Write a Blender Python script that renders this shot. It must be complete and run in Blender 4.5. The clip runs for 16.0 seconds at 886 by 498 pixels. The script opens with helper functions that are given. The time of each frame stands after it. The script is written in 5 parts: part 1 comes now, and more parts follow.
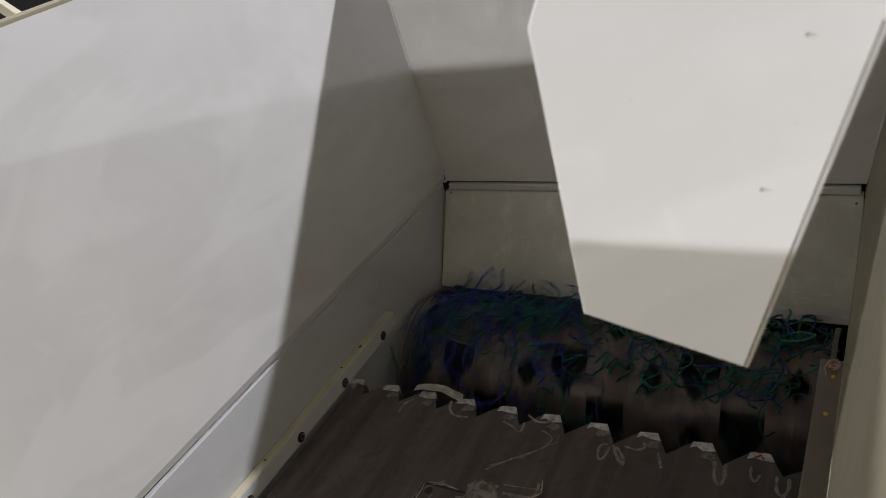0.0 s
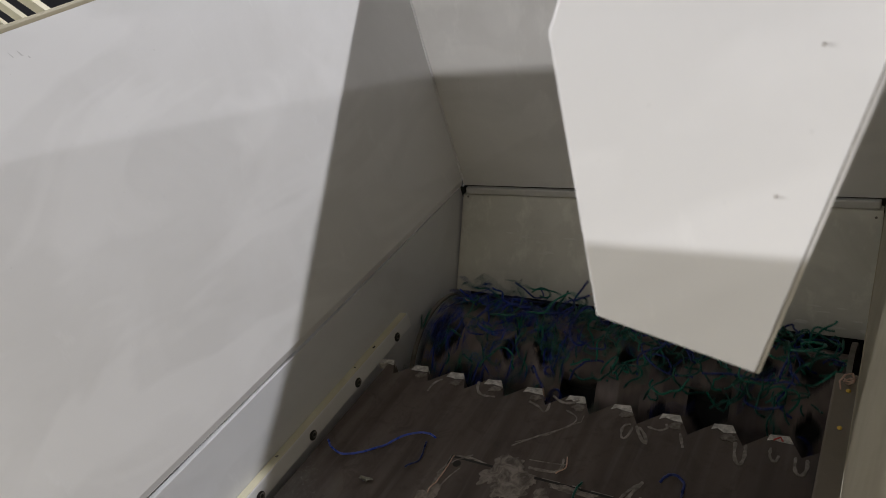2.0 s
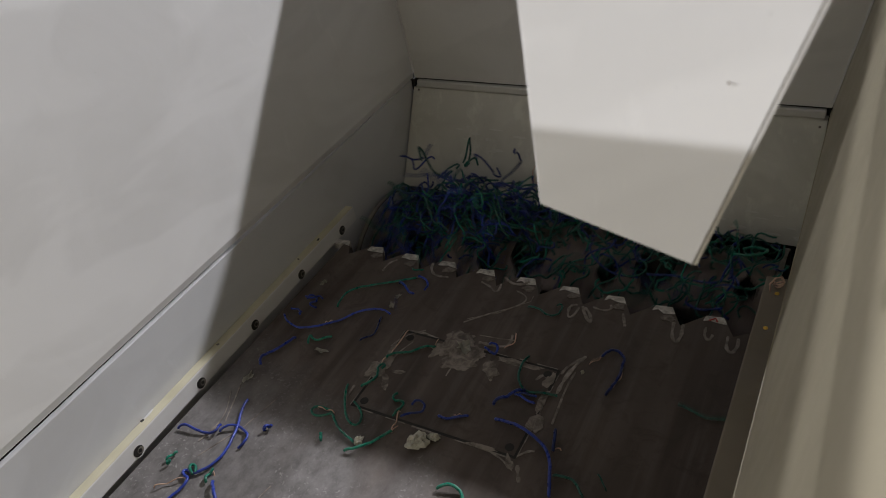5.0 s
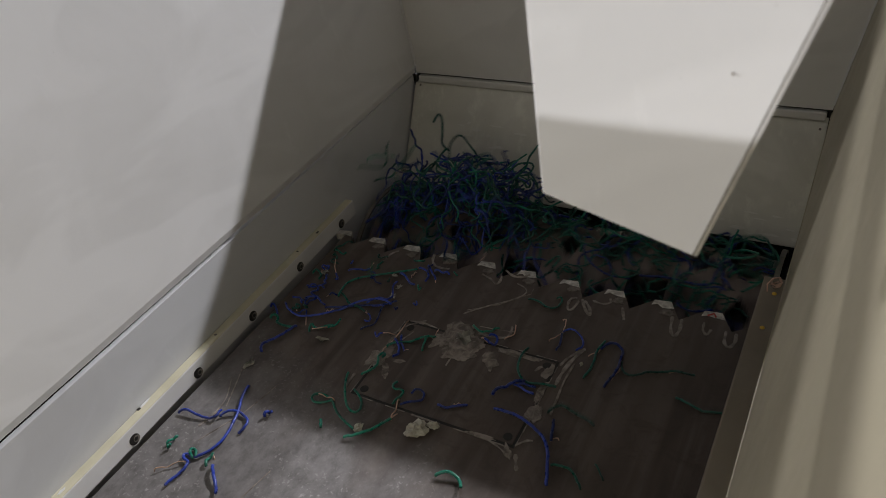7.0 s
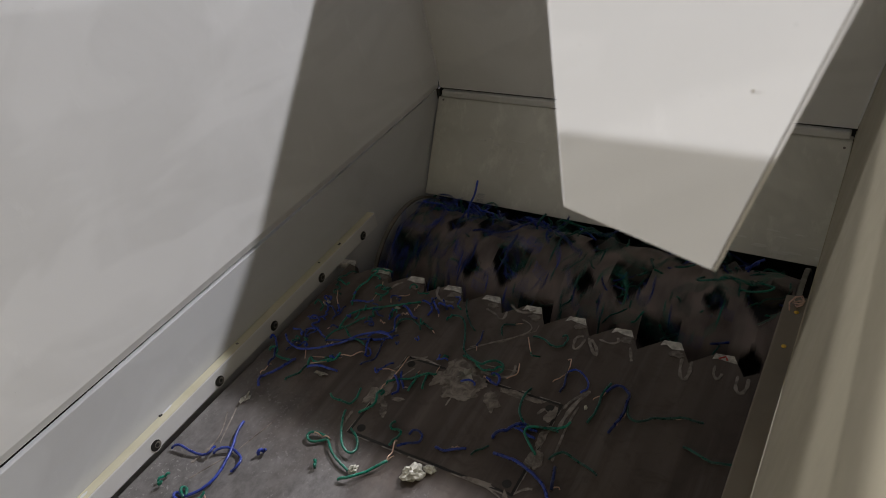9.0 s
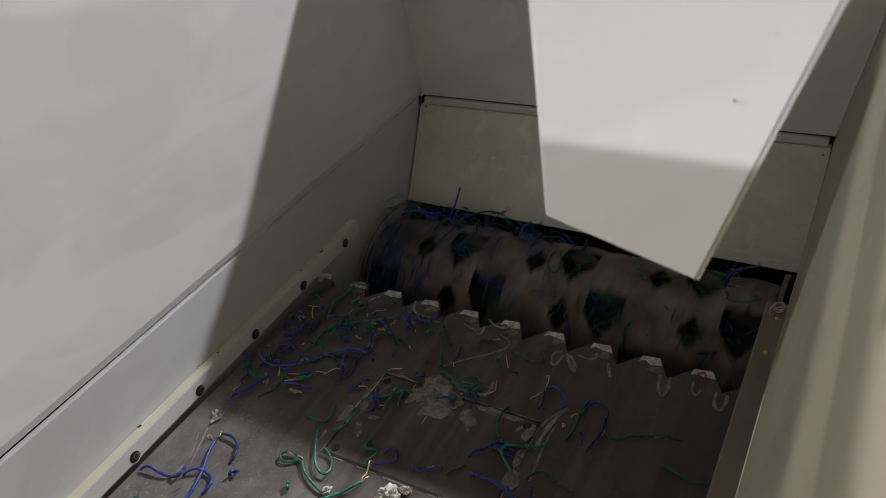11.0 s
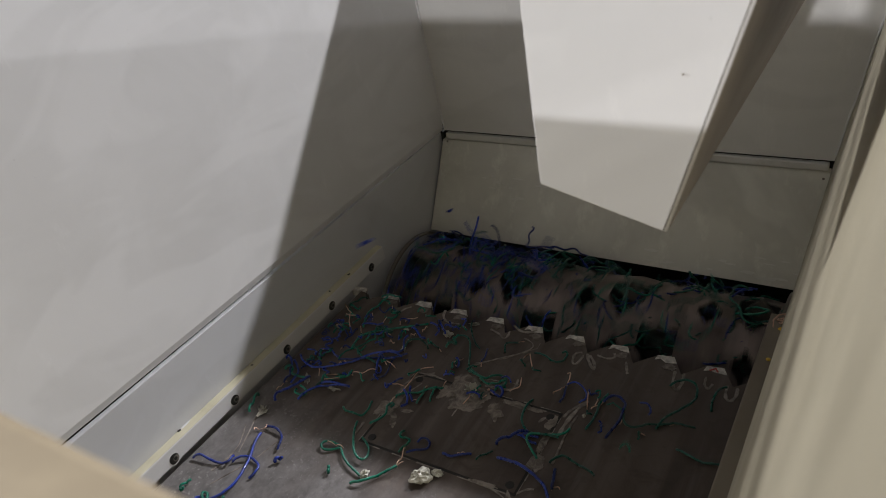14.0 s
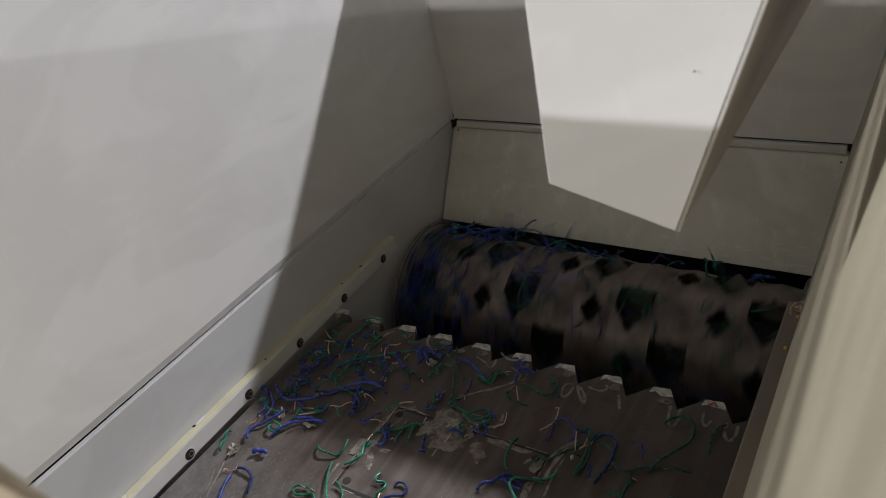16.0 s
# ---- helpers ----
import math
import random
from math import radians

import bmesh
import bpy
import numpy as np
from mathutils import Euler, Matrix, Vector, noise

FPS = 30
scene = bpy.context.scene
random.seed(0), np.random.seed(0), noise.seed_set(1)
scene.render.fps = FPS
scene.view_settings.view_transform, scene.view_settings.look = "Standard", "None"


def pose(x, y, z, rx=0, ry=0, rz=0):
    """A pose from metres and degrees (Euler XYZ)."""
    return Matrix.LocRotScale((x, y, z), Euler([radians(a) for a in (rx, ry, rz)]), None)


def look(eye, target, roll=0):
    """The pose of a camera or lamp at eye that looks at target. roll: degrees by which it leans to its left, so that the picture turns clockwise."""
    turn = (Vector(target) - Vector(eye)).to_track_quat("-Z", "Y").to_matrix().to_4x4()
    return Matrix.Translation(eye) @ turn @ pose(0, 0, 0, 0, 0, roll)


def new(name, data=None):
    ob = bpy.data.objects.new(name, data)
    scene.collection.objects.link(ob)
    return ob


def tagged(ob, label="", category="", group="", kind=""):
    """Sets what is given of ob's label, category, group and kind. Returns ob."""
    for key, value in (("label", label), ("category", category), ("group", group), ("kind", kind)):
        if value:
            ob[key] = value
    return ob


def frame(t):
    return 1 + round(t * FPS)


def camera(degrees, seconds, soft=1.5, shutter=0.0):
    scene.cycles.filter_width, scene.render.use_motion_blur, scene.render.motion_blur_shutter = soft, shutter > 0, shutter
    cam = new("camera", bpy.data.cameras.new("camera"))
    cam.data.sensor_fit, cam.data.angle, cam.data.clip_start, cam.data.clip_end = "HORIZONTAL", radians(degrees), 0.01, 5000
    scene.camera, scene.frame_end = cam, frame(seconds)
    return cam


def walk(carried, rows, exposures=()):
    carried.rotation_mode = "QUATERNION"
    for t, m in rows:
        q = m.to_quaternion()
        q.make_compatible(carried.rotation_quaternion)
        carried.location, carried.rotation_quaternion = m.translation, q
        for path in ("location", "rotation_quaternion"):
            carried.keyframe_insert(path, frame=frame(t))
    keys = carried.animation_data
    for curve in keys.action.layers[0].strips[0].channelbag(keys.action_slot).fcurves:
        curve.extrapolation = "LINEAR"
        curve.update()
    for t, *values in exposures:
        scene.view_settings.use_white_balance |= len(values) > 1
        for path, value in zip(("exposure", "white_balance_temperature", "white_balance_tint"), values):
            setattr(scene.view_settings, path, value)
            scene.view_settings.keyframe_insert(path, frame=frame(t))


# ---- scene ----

# ---- camera: hand-held above the front rim of the hopper ----
cam = camera(61.05, 16.0, soft=0.8, shutter=0.5)
WALK = [
    (0.0, 0.8428, 0.0778, 0.8298, 59.91, 13.50, 28.22), (0.5, 0.8429, 0.0762, 0.8303, 59.97, 13.18, 28.75),
    (1.0, 0.8452, 0.0717, 0.8323, 60.45, 12.92, 29.26), (1.5, 0.8464, 0.0721, 0.8314, 60.76, 12.84, 29.74),
    (2.0, 0.8460, 0.0715, 0.8304, 60.70, 12.75, 30.08), (2.5, 0.8458, 0.0698, 0.8296, 60.07, 12.63, 30.46),
    (3.0, 0.8420, 0.0780, 0.8210, 58.22, 11.85, 30.60), (3.5, 0.8434, 0.0737, 0.8241, 56.41, 10.95, 30.10),
    (4.0, 0.8464, 0.0727, 0.8178, 54.42, 10.03, 28.96), (4.5, 0.8443, 0.0767, 0.8167, 52.80, 9.50, 28.06),
    (7.0, 0.8442, 0.0707, 0.8134, 52.59, 8.03, 28.34), (7.5, 0.8456, 0.0680, 0.8157, 52.91, 7.87, 28.68),
    (8.0, 0.8451, 0.0687, 0.8141, 53.15, 7.87, 29.04), (8.5, 0.8471, 0.0673, 0.8146, 53.53, 8.08, 29.80),
    (9.0, 0.8471, 0.0647, 0.8165, 53.92, 8.24, 30.11), (9.5, 0.8453, 0.0672, 0.8149, 54.06, 8.03, 29.84),
    (10.0, 0.8444, 0.0689, 0.8135, 54.14, 7.78, 29.56), (12.5, 0.8603, 0.0580, 0.8207, 55.45, 7.38, 28.38),
    (13.0, 0.8893, 0.0009, 0.8211, 56.95, 7.63, 29.30), (13.5, 0.8980, -0.0193, 0.8126, 58.28, 8.22, 30.15),
    (14.0, 0.8993, -0.0123, 0.8142, 58.40, 8.75, 30.48), (14.5, 0.8959, -0.0072, 0.8212, 57.87, 9.44, 30.63),
    (15.0, 0.8963, -0.0069, 0.8192, 57.56, 9.80, 30.80), (15.5, 0.8981, -0.0036, 0.8198, 57.39, 10.09, 30.85),
    (16.0, 0.8965, 0.0025, 0.8182, 57.29, 10.10, 30.91),
]
cam.data.dof.use_dof, cam.data.dof.focus_distance, cam.data.dof.aperture_fstop = True, 1.12, 12.0
walk(cam, [(r[0], pose(*r[1:])) for r in WALK], exposures=[(0.0, 0.0), (2.5, 0.0), (4.5, -0.13), (7.0, -0.14), (10.0, -0.14), (13.0, -0.08), (16.0, -0.11)])

# ---- the plan, in metres: x across the machine, y from the front rim to the rotor, z up from the ram's plate ----
WIDTH = 0.8             # between the two side walls
SEAM = 0.152            # height of the seam below the flared hopper
RIM = 0.74              # height of the hopper's rim
FRONT_RIM = 0.722       # height of its front rim
FLARE = 0.18            # outward lean of the hopper's walls, metres a metre
BACK = 1.321            # back wall at the seam
FRONT = 0.125           # front wall at the seam
AXIS = (1.085, -0.162)  # the rotor's axle: y, z
RADIUS = 0.143          # the rotor's ridges
PITCH = 0.0757          # from ridge to ridge, and from tooth to tooth
SKEW = 1.03             # turn of the left strip and its rail against the stroke, degrees
SKEW_X = 0.0137         # where the turned strip stands at the front
GROUND = -1.25          # the hall's floor


# ---- light: unseen sources in a factory hall, one of them an added fill ----
world = bpy.data.worlds.new("world")
scene.world = world
world.use_nodes = True
world.node_tree.nodes["Background"].inputs["Color"].default_value = (0.75, 0.80, 0.85, 1)
world.node_tree.nodes["Background"].inputs["Strength"].default_value = 0.05


def lamp(name, eye, target, watts, size, colour):
    data = bpy.data.lights.new(name, "AREA")
    data.shape, data.size, data.energy, data.color = "DISK", size, watts, colour
    ob = new(name, data)
    ob.matrix_world = look(eye, target)
    return ob


LAMPS = [  # eye, watts, size
    ((2.45, 5.75, 4.38), 450, 0.15),
    # added fill with no known source: lifts the bounce inside the hopper
    ((-1.90, 5.75, 4.38), 200, 0.15),
    ((1.30, -5.80, 2.16), 153, 0.12),
    ((-5.20, -1.30, 2.68), 165, 0.25),
    ((-5.20, -0.70, 1.84), 300, 0.25),
]
for eye, watts, size in LAMPS:
    lamp("hall_or_fill_lamp", eye, (0.4, 0.6, 0.4), watts, size, (0.972, 0.968, 1.008))


# ---- materials ----
class Nodes:
    """A node material, built step by step."""

    def __init__(self, name, rough=0.5, metal=0.0):
        self.mat = bpy.data.materials.new(name)
        self.mat.use_nodes = True
        self.tree = self.mat.node_tree
        self.shader = self.tree.nodes["Principled BSDF"]
        self.shader.inputs["Roughness"].default_value = rough
        self.shader.inputs["Metallic"].default_value = metal
        self.coord = self.tree.nodes.new("ShaderNodeTexCoord").outputs["Object"]

    def link(self, a, b):
        self.tree.links.new(a, b)

    def noise(self, scale, detail=4.0, rough=0.55, stretch=None, distort=0.0):
        n = self.tree.nodes.new("ShaderNodeTexNoise")
        n.inputs["Scale"].default_value = scale
        n.inputs["Detail"].default_value = detail
        n.inputs["Roughness"].default_value = rough
        n.inputs["Distortion"].default_value = distort
        source = self.coord
        if stretch:
            m = self.tree.nodes.new("ShaderNodeMapping")
            m.inputs["Scale"].default_value = stretch
            self.link(self.coord, m.inputs["Vector"])
            source = m.outputs["Vector"]
        self.link(source, n.inputs["Vector"])
        return n.outputs["Fac"]

    def ramp(self, fac, a, b, lo=0.0, hi=1.0):
        n = self.tree.nodes.new("ShaderNodeMapRange")
        for key, v in (("From Min", a), ("From Max", b), ("To Min", lo), ("To Max", hi)):
            n.inputs[key].default_value = v
        self.link(fac, n.inputs["Value"])
        return n.outputs["Result"]

    def mix(self, fac, a, b):
        n = self.tree.nodes.new("ShaderNodeMix")
        n.data_type = "RGBA"
        if isinstance(fac, float):
            n.inputs["Factor"].default_value = fac
        else:
            self.link(fac, n.inputs["Factor"])
        for key, v in ((6, a), (7, b)):
            if isinstance(v, tuple):
                n.inputs[key].default_value = (*v, 1)
            else:
                self.link(v, n.inputs[key])
        return n.outputs[2]

    def colour(self, c):
        if isinstance(c, tuple):
            self.shader.inputs["Base Color"].default_value = (*c, 1)
        else:
            self.link(c, self.shader.inputs["Base Color"])
        return self

    def rough(self, r):
        self.link(r, self.shader.inputs["Roughness"])
        return self

    def bump(self, height, strength=0.2, distance=0.002):
        n = self.tree.nodes.new("ShaderNodeBump")
        n.inputs["Strength"].default_value = strength
        n.inputs["Distance"].default_value = distance
        self.link(height, n.inputs["Height"])
        self.link(n.outputs["Normal"], self.shader.inputs["Normal"])
        return self


def paint(name, base, dirt, smudge, rough=0.42, wear=0.62, lift=1.12):
    """Sprayed steel: faint cloudy smudges, dust streaks and a few scuffs, with an orange-peel skin."""
    n = Nodes(name, rough)
    cloud = n.ramp(n.noise(5.0, 5.0, 0.6, distort=0.6), 0.35, 0.75, 0.0, smudge)
    c = n.mix(cloud, base, dirt)
    wiped = n.ramp(n.noise(3.2, 3.0, 0.5, stretch=(1.0, 0.7, 1.6), distort=1.5), 0.52, 0.60, 0.0, 0.5)
    c = n.mix(wiped, c, tuple(min(0.9, 1.08 * v) for v in base))
    scuff = n.ramp(n.noise(22.0, 6.0, 0.7, stretch=(1.0, 1.0, 0.35)), wear, wear + 0.14, 0.0, 0.55)
    c = n.mix(scuff, c, tuple(min(0.9, lift * v) for v in base))
    speck = n.ramp(n.noise(160.0, 2.0, 0.5), 0.75, 0.80, 0.0, 0.5)
    c = n.mix(speck, c, dirt)
    n.colour(c)
    n.rough(n.ramp(n.noise(9.0, 5.0, 0.65), 0.3, 0.7, rough - 0.08, rough + 0.14))
    n.bump(n.noise(420.0, 3.0, 0.6), 0.08, 0.001)
    return n.mat


WHITE = paint("white_paint", (0.715, 0.71, 0.71), (0.56, 0.552, 0.54), 0.45)
STRIP = paint("strip_paint", (0.615, 0.622, 0.642), (0.48, 0.48, 0.49), 0.45)
BAFFLE = paint("baffle_paint", (0.79, 0.78, 0.77), (0.66, 0.65, 0.635), 0.4)
DEFLECTOR = paint("scuffed_paint", (0.75, 0.732, 0.66), (0.42, 0.40, 0.345), 0.6, 0.5, 0.54, 1.22)
GREY_WHITE = paint("panel_paint", (0.70, 0.685, 0.655), (0.52, 0.505, 0.47), 0.5, wear=0.56)
# both creams are warmed and darkened for how light falls on the right wall
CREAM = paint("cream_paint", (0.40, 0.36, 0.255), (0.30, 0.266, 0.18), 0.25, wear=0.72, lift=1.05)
SHADED_CREAM = paint("shaded_cream_paint", (0.340, 0.305, 0.224), (0.25, 0.223, 0.158), 0.25, wear=0.72, lift=1.05)
RAIL_PAINT = paint("rail_paint", (0.66, 0.62, 0.47), (0.42, 0.38, 0.24), 0.7, 0.45, 0.58)
TAN = paint("tan_paint", (0.42, 0.34, 0.22), (0.30, 0.235, 0.15), 0.8, 0.6, 0.55)
# dirt on the right rail; on the baffle's side plate this brown is shade
DIRT_AND_SHADE = paint("dirt_and_shade_paint", (0.27, 0.23, 0.18), (0.15, 0.12, 0.09), 0.8, 0.6)


def plate_steel():
    """Brown mill-scale steel, rubbed along the stroke in broad soft bands, with clusters of pale flecks."""
    n = Nodes("plate_steel", 0.5, 0.0)
    band = n.noise(7.0, 3.0, 0.5, stretch=(3.4, 0.30, 1.0), distort=0.3)
    c = n.mix(n.ramp(band, 0.34, 0.68), (0.071, 0.054, 0.046), (0.142, 0.114, 0.100))
    blotch = n.ramp(n.noise(5.0, 7.0, 0.66, distort=0.8), 0.46, 0.70, 0.0, 0.65)
    c = n.mix(blotch, c, (0.078, 0.061, 0.053))
    streak = n.ramp(n.noise(13.0, 4.0, 0.55, stretch=(4.0, 0.22, 1.0), distort=0.2), 0.52, 0.72, 0.0, 0.40)
    c = n.mix(streak, c, (0.190, 0.160, 0.143))
    grime = n.ramp(n.noise(26.0, 7.0, 0.7, distort=0.8), 0.50, 0.66, 0.0, 0.5)
    c = n.mix(grime, c, (0.052, 0.040, 0.034))
    # behind the hatch, scale worn off: grey, scoured, flecked, and lightened for lamp light
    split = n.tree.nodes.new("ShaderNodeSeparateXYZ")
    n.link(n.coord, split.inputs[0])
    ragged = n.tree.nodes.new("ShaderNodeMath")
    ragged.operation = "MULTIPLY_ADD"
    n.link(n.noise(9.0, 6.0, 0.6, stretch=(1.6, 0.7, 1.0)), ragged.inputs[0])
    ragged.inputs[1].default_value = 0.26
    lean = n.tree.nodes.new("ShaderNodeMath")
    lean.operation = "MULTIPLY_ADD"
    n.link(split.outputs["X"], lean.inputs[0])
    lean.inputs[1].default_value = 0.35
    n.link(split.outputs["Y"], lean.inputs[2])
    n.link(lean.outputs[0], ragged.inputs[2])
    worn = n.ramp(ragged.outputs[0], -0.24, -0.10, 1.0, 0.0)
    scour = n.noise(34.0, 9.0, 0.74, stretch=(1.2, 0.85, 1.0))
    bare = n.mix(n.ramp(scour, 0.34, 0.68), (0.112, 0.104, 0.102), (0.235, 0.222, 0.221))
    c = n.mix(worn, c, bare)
    patch = n.ramp(n.noise(7.5, 4.0, 0.6), 0.44, 0.58, 0.08, 1.0)
    chip = n.ramp(n.noise(170.0, 5.0, 0.62, distort=0.5), 0.585, 0.63, 0.0, 0.42)
    fleck = None
    for extra in (patch, worn):
        both = n.tree.nodes.new("ShaderNodeMath")
        both.operation = "MULTIPLY"
        n.link(fleck or chip, both.inputs[0])
        n.link(extra, both.inputs[1])
        fleck = both.outputs[0]
    c = n.mix(fleck, c, (0.50, 0.48, 0.47))
    n.colour(c)
    n.rough(n.ramp(band, 0.3, 0.7, 0.46, 0.64))
    n.shader.inputs["Specular IOR Level"].default_value = 0.32
    n.bump(n.noise(140.0, 6.0, 0.6, stretch=(2.0, 0.8, 1.0)), 0.15, 0.001)
    return n.mat


def insulation(name, a, b):
    """Plastic cable sheath, scuffed and dusty, each scrap a little lighter or darker."""
    n = Nodes(name, 0.4)
    info = n.tree.nodes.new("ShaderNodeObjectInfo").outputs["Random"]
    c = n.mix(n.ramp(info, 0.0, 1.0), a, b)
    dust = n.ramp(n.noise(190.0, 4.0, 0.65), 0.54, 0.70, 0.0, 0.30)
    c = n.mix(dust, c, (0.24, 0.24, 0.24))
    dark = n.ramp(n.noise(70.0, 3.0, 0.6), 0.50, 0.66, 0.0, 0.6)
    c = n.mix(dark, c, tuple(0.35 * v for v in a))
    n.colour(c)
    n.rough(n.ramp(n.noise(120.0, 3.0), 0.3, 0.7, 0.20, 0.44))
    n.bump(n.noise(500.0, 3.0), 0.15, 0.0006)
    return n.mat


def simple(name, a, b, scale, rough, metal=0.0, bump=0.1):
    n = Nodes(name, rough, metal)
    f = n.noise(scale, 6.0, 0.62)
    n.colour(n.mix(n.ramp(f, 0.3, 0.7), a, b))
    n.rough(n.ramp(n.noise(scale * 2.3, 4.0), 0.3, 0.7, max(0.05, rough - 0.1), min(1.0, rough + 0.12)))
    n.bump(n.noise(scale * 6.0, 4.0), bump, 0.001)
    return n.mat


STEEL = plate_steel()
EDGE = simple("worn_edge", (0.26, 0.24, 0.22), (0.78, 0.75, 0.70), 110.0, 0.5, 0.1)
ROTOR = simple("rotor_steel", (0.070, 0.054, 0.047), (0.300, 0.240, 0.215), 17.0, 0.40, 0.3, 0.2)
# near-black: grease and the shade of the recess together in one colour
POCKET = simple("shaded_greasy_steel", (0.007, 0.006, 0.006), (0.016, 0.014, 0.013), 30.0, 0.6, 0.0)
KNIFE = simple("knife_steel", (0.09, 0.078, 0.07), (0.17, 0.15, 0.135), 40.0, 0.45, 0.4)
CHEEK = simple("cheek_steel", (0.15, 0.135, 0.115), (0.24, 0.22, 0.19), 30.0, 0.55, 0.2)
# near-black: the deep shade of the rotor chamber is put in the colour
DARK = simple("near_black_steel", (0.010, 0.009, 0.008), (0.024, 0.021, 0.019), 18.0, 0.6)
BOLT = simple("shaded_bolt_hole", (0.018, 0.017, 0.016), (0.05, 0.047, 0.044), 90.0, 0.42, 0.5)
# NAVY and TEAL: BLUE and GREEN again, darkened for wire in shade
NAVY = insulation("shaded_blue_insulation", (0.010, 0.022, 0.12), (0.020, 0.042, 0.26))
BLUE = insulation("blue_insulation", (0.022, 0.045, 0.30), (0.038, 0.080, 0.50))
GREEN = insulation("green_insulation", (0.006, 0.125, 0.085), (0.012, 0.24, 0.160))
TEAL = insulation("shaded_green_insulation", (0.006, 0.062, 0.048), (0.010, 0.13, 0.095))
COPPER = simple("bright_copper", (0.62, 0.40, 0.30), (0.78, 0.56, 0.45), 80.0, 0.36, 0.7)
TAPE = simple("crumpled_tape", (0.36, 0.34, 0.28), (0.68, 0.66, 0.58), 65.0, 0.3)


def smear():
    """Dried glue, worn through to the steel in places."""
    n = Nodes("dried_glue", 0.6)
    worn = n.ramp(n.noise(60.0, 6.0, 0.68, distort=0.8), 0.38, 0.60, 0.08, 0.95)
    n.colour(n.mix(worn, (0.085, 0.066, 0.056), n.mix(n.noise(30.0, 3.0), (0.25, 0.212, 0.182), (0.38, 0.335, 0.295))))
    n.bump(worn, 0.3, 0.001)
    return n.mat


SMEAR = smear()
DIRT = paint("smeared_dirt", (0.50, 0.495, 0.49), (0.62, 0.615, 0.61), 0.9)
SCUFF = paint("rubbed_paint", (0.80, 0.785, 0.73), (0.62, 0.60, 0.54), 0.9)
CHALK = simple("pale_scuff", (0.10, 0.082, 0.072), (0.40, 0.355, 0.32), 75.0, 0.7)
TOOTH_DUST = simple("rubbed_dust", (0.085, 0.068, 0.058), (0.26, 0.225, 0.20), 130.0, 0.7)
YELLOW = simple("yellow_plastic", (0.75, 0.48, 0.06), (0.85, 0.58, 0.10), 50.0, 0.45)
RED = simple("red_marker", (0.45, 0.05, 0.05), (0.6, 0.10, 0.09), 70.0, 0.5)
CONCRETE = simple("concrete", (0.10, 0.10, 0.10), (0.15, 0.15, 0.15), 3.0, 0.75)
HALL = simple("hall_plaster", (0.06, 0.062, 0.066), (0.085, 0.088, 0.092), 1.2, 0.8)


# ---- mesh helpers ----
def mesh_of(name, bm, materials, smooth=False):
    me = bpy.data.meshes.new(name)
    bmesh.ops.recalc_face_normals(bm, faces=bm.faces)
    bm.to_mesh(me)
    bm.free()
    for m in materials if isinstance(materials, (list, tuple)) else [materials]:
        me.materials.append(m)
    if smooth:
        me.shade_smooth()
    return me


def part(name, bm, material, parent=None, label="", smooth=False):
    ob = new(name, mesh_of(name, bm, material, smooth))
    if parent is not None:
        ob.parent = parent
    if label:
        ob["label"] = label
    return ob


def box(x0, x1, y0, y1, z0, z1, bevel=0.0, bm=None):
    bm = bm or bmesh.new()
    made = bmesh.ops.create_cube(bm, size=1.0, matrix=Matrix.Translation(((x0 + x1) / 2, (y0 + y1) / 2, (z0 + z1) / 2))
                                 @ Matrix.Diagonal((x1 - x0, y1 - y0, z1 - z0, 1)))
    if bevel:
        edges = list({e for v in made["verts"] for e in v.link_edges})
        bmesh.ops.bevel(bm, geom=edges, offset=bevel, segments=2, affect="EDGES", profile=0.5)
    return bm


def slab(front, shift, bevel=0.0):
    """A plate: the polygon front, thickened by the vector shift."""
    bm = bmesh.new()
    a = [bm.verts.new(p) for p in front]
    b = [bm.verts.new(Vector(p) + Vector(shift)) for p in front]
    n = len(front)
    bm.faces.new(a)
    bm.faces.new(b[::-1])
    for i in range(n):
        bm.faces.new((a[i], b[i], b[(i + 1) % n], a[(i + 1) % n]))
    if bevel:
        bmesh.ops.bevel(bm, geom=list(bm.edges), offset=bevel, segments=2, affect="EDGES", profile=0.5)
    return bm


def tube(points, radius, sides=7, bm=None, taper=True):
    """A round bar along the points."""
    bm = bm or bmesh.new()
    pts = [Vector(p) for p in points]
    rings = []
    for i, p in enumerate(pts):
        way = (pts[min(i + 1, len(pts) - 1)] - pts[max(i - 1, 0)]).normalized()
        side = way.cross(Vector((0.13, 0.21, 0.97)))
        side = side.normalized() if side.length > 1e-4 else Vector((1, 0, 0))
        up = side.cross(way)
        rings.append([bm.verts.new(p + radius * (math.cos(a) * side + math.sin(a) * up))
                      for a in (2 * math.pi * k / sides for k in range(sides))])
    for a, b in zip(rings, rings[1:]):
        for k in range(sides):
            bm.faces.new((a[k], a[(k + 1) % sides], b[(k + 1) % sides], b[k]))
    bm.faces.new(rings[0][::-1])
    bm.faces.new(rings[-1])
    return bm


def disc_prism(centre, axis, radius, depth, sides=20, bm=None, radius2=None):
    bm = bm or bmesh.new()
    turn = Vector(axis).to_track_quat("Z", "Y").to_matrix().to_4x4()
    bmesh.ops.create_cone(bm, cap_ends=True, segments=sides, radius1=radius, radius2=radius if radius2 is None else radius2,
                          depth=depth, matrix=Matrix.Translation(centre) @ turn)
    return bm


def flare(z):
    return FLARE * (z - SEAM)


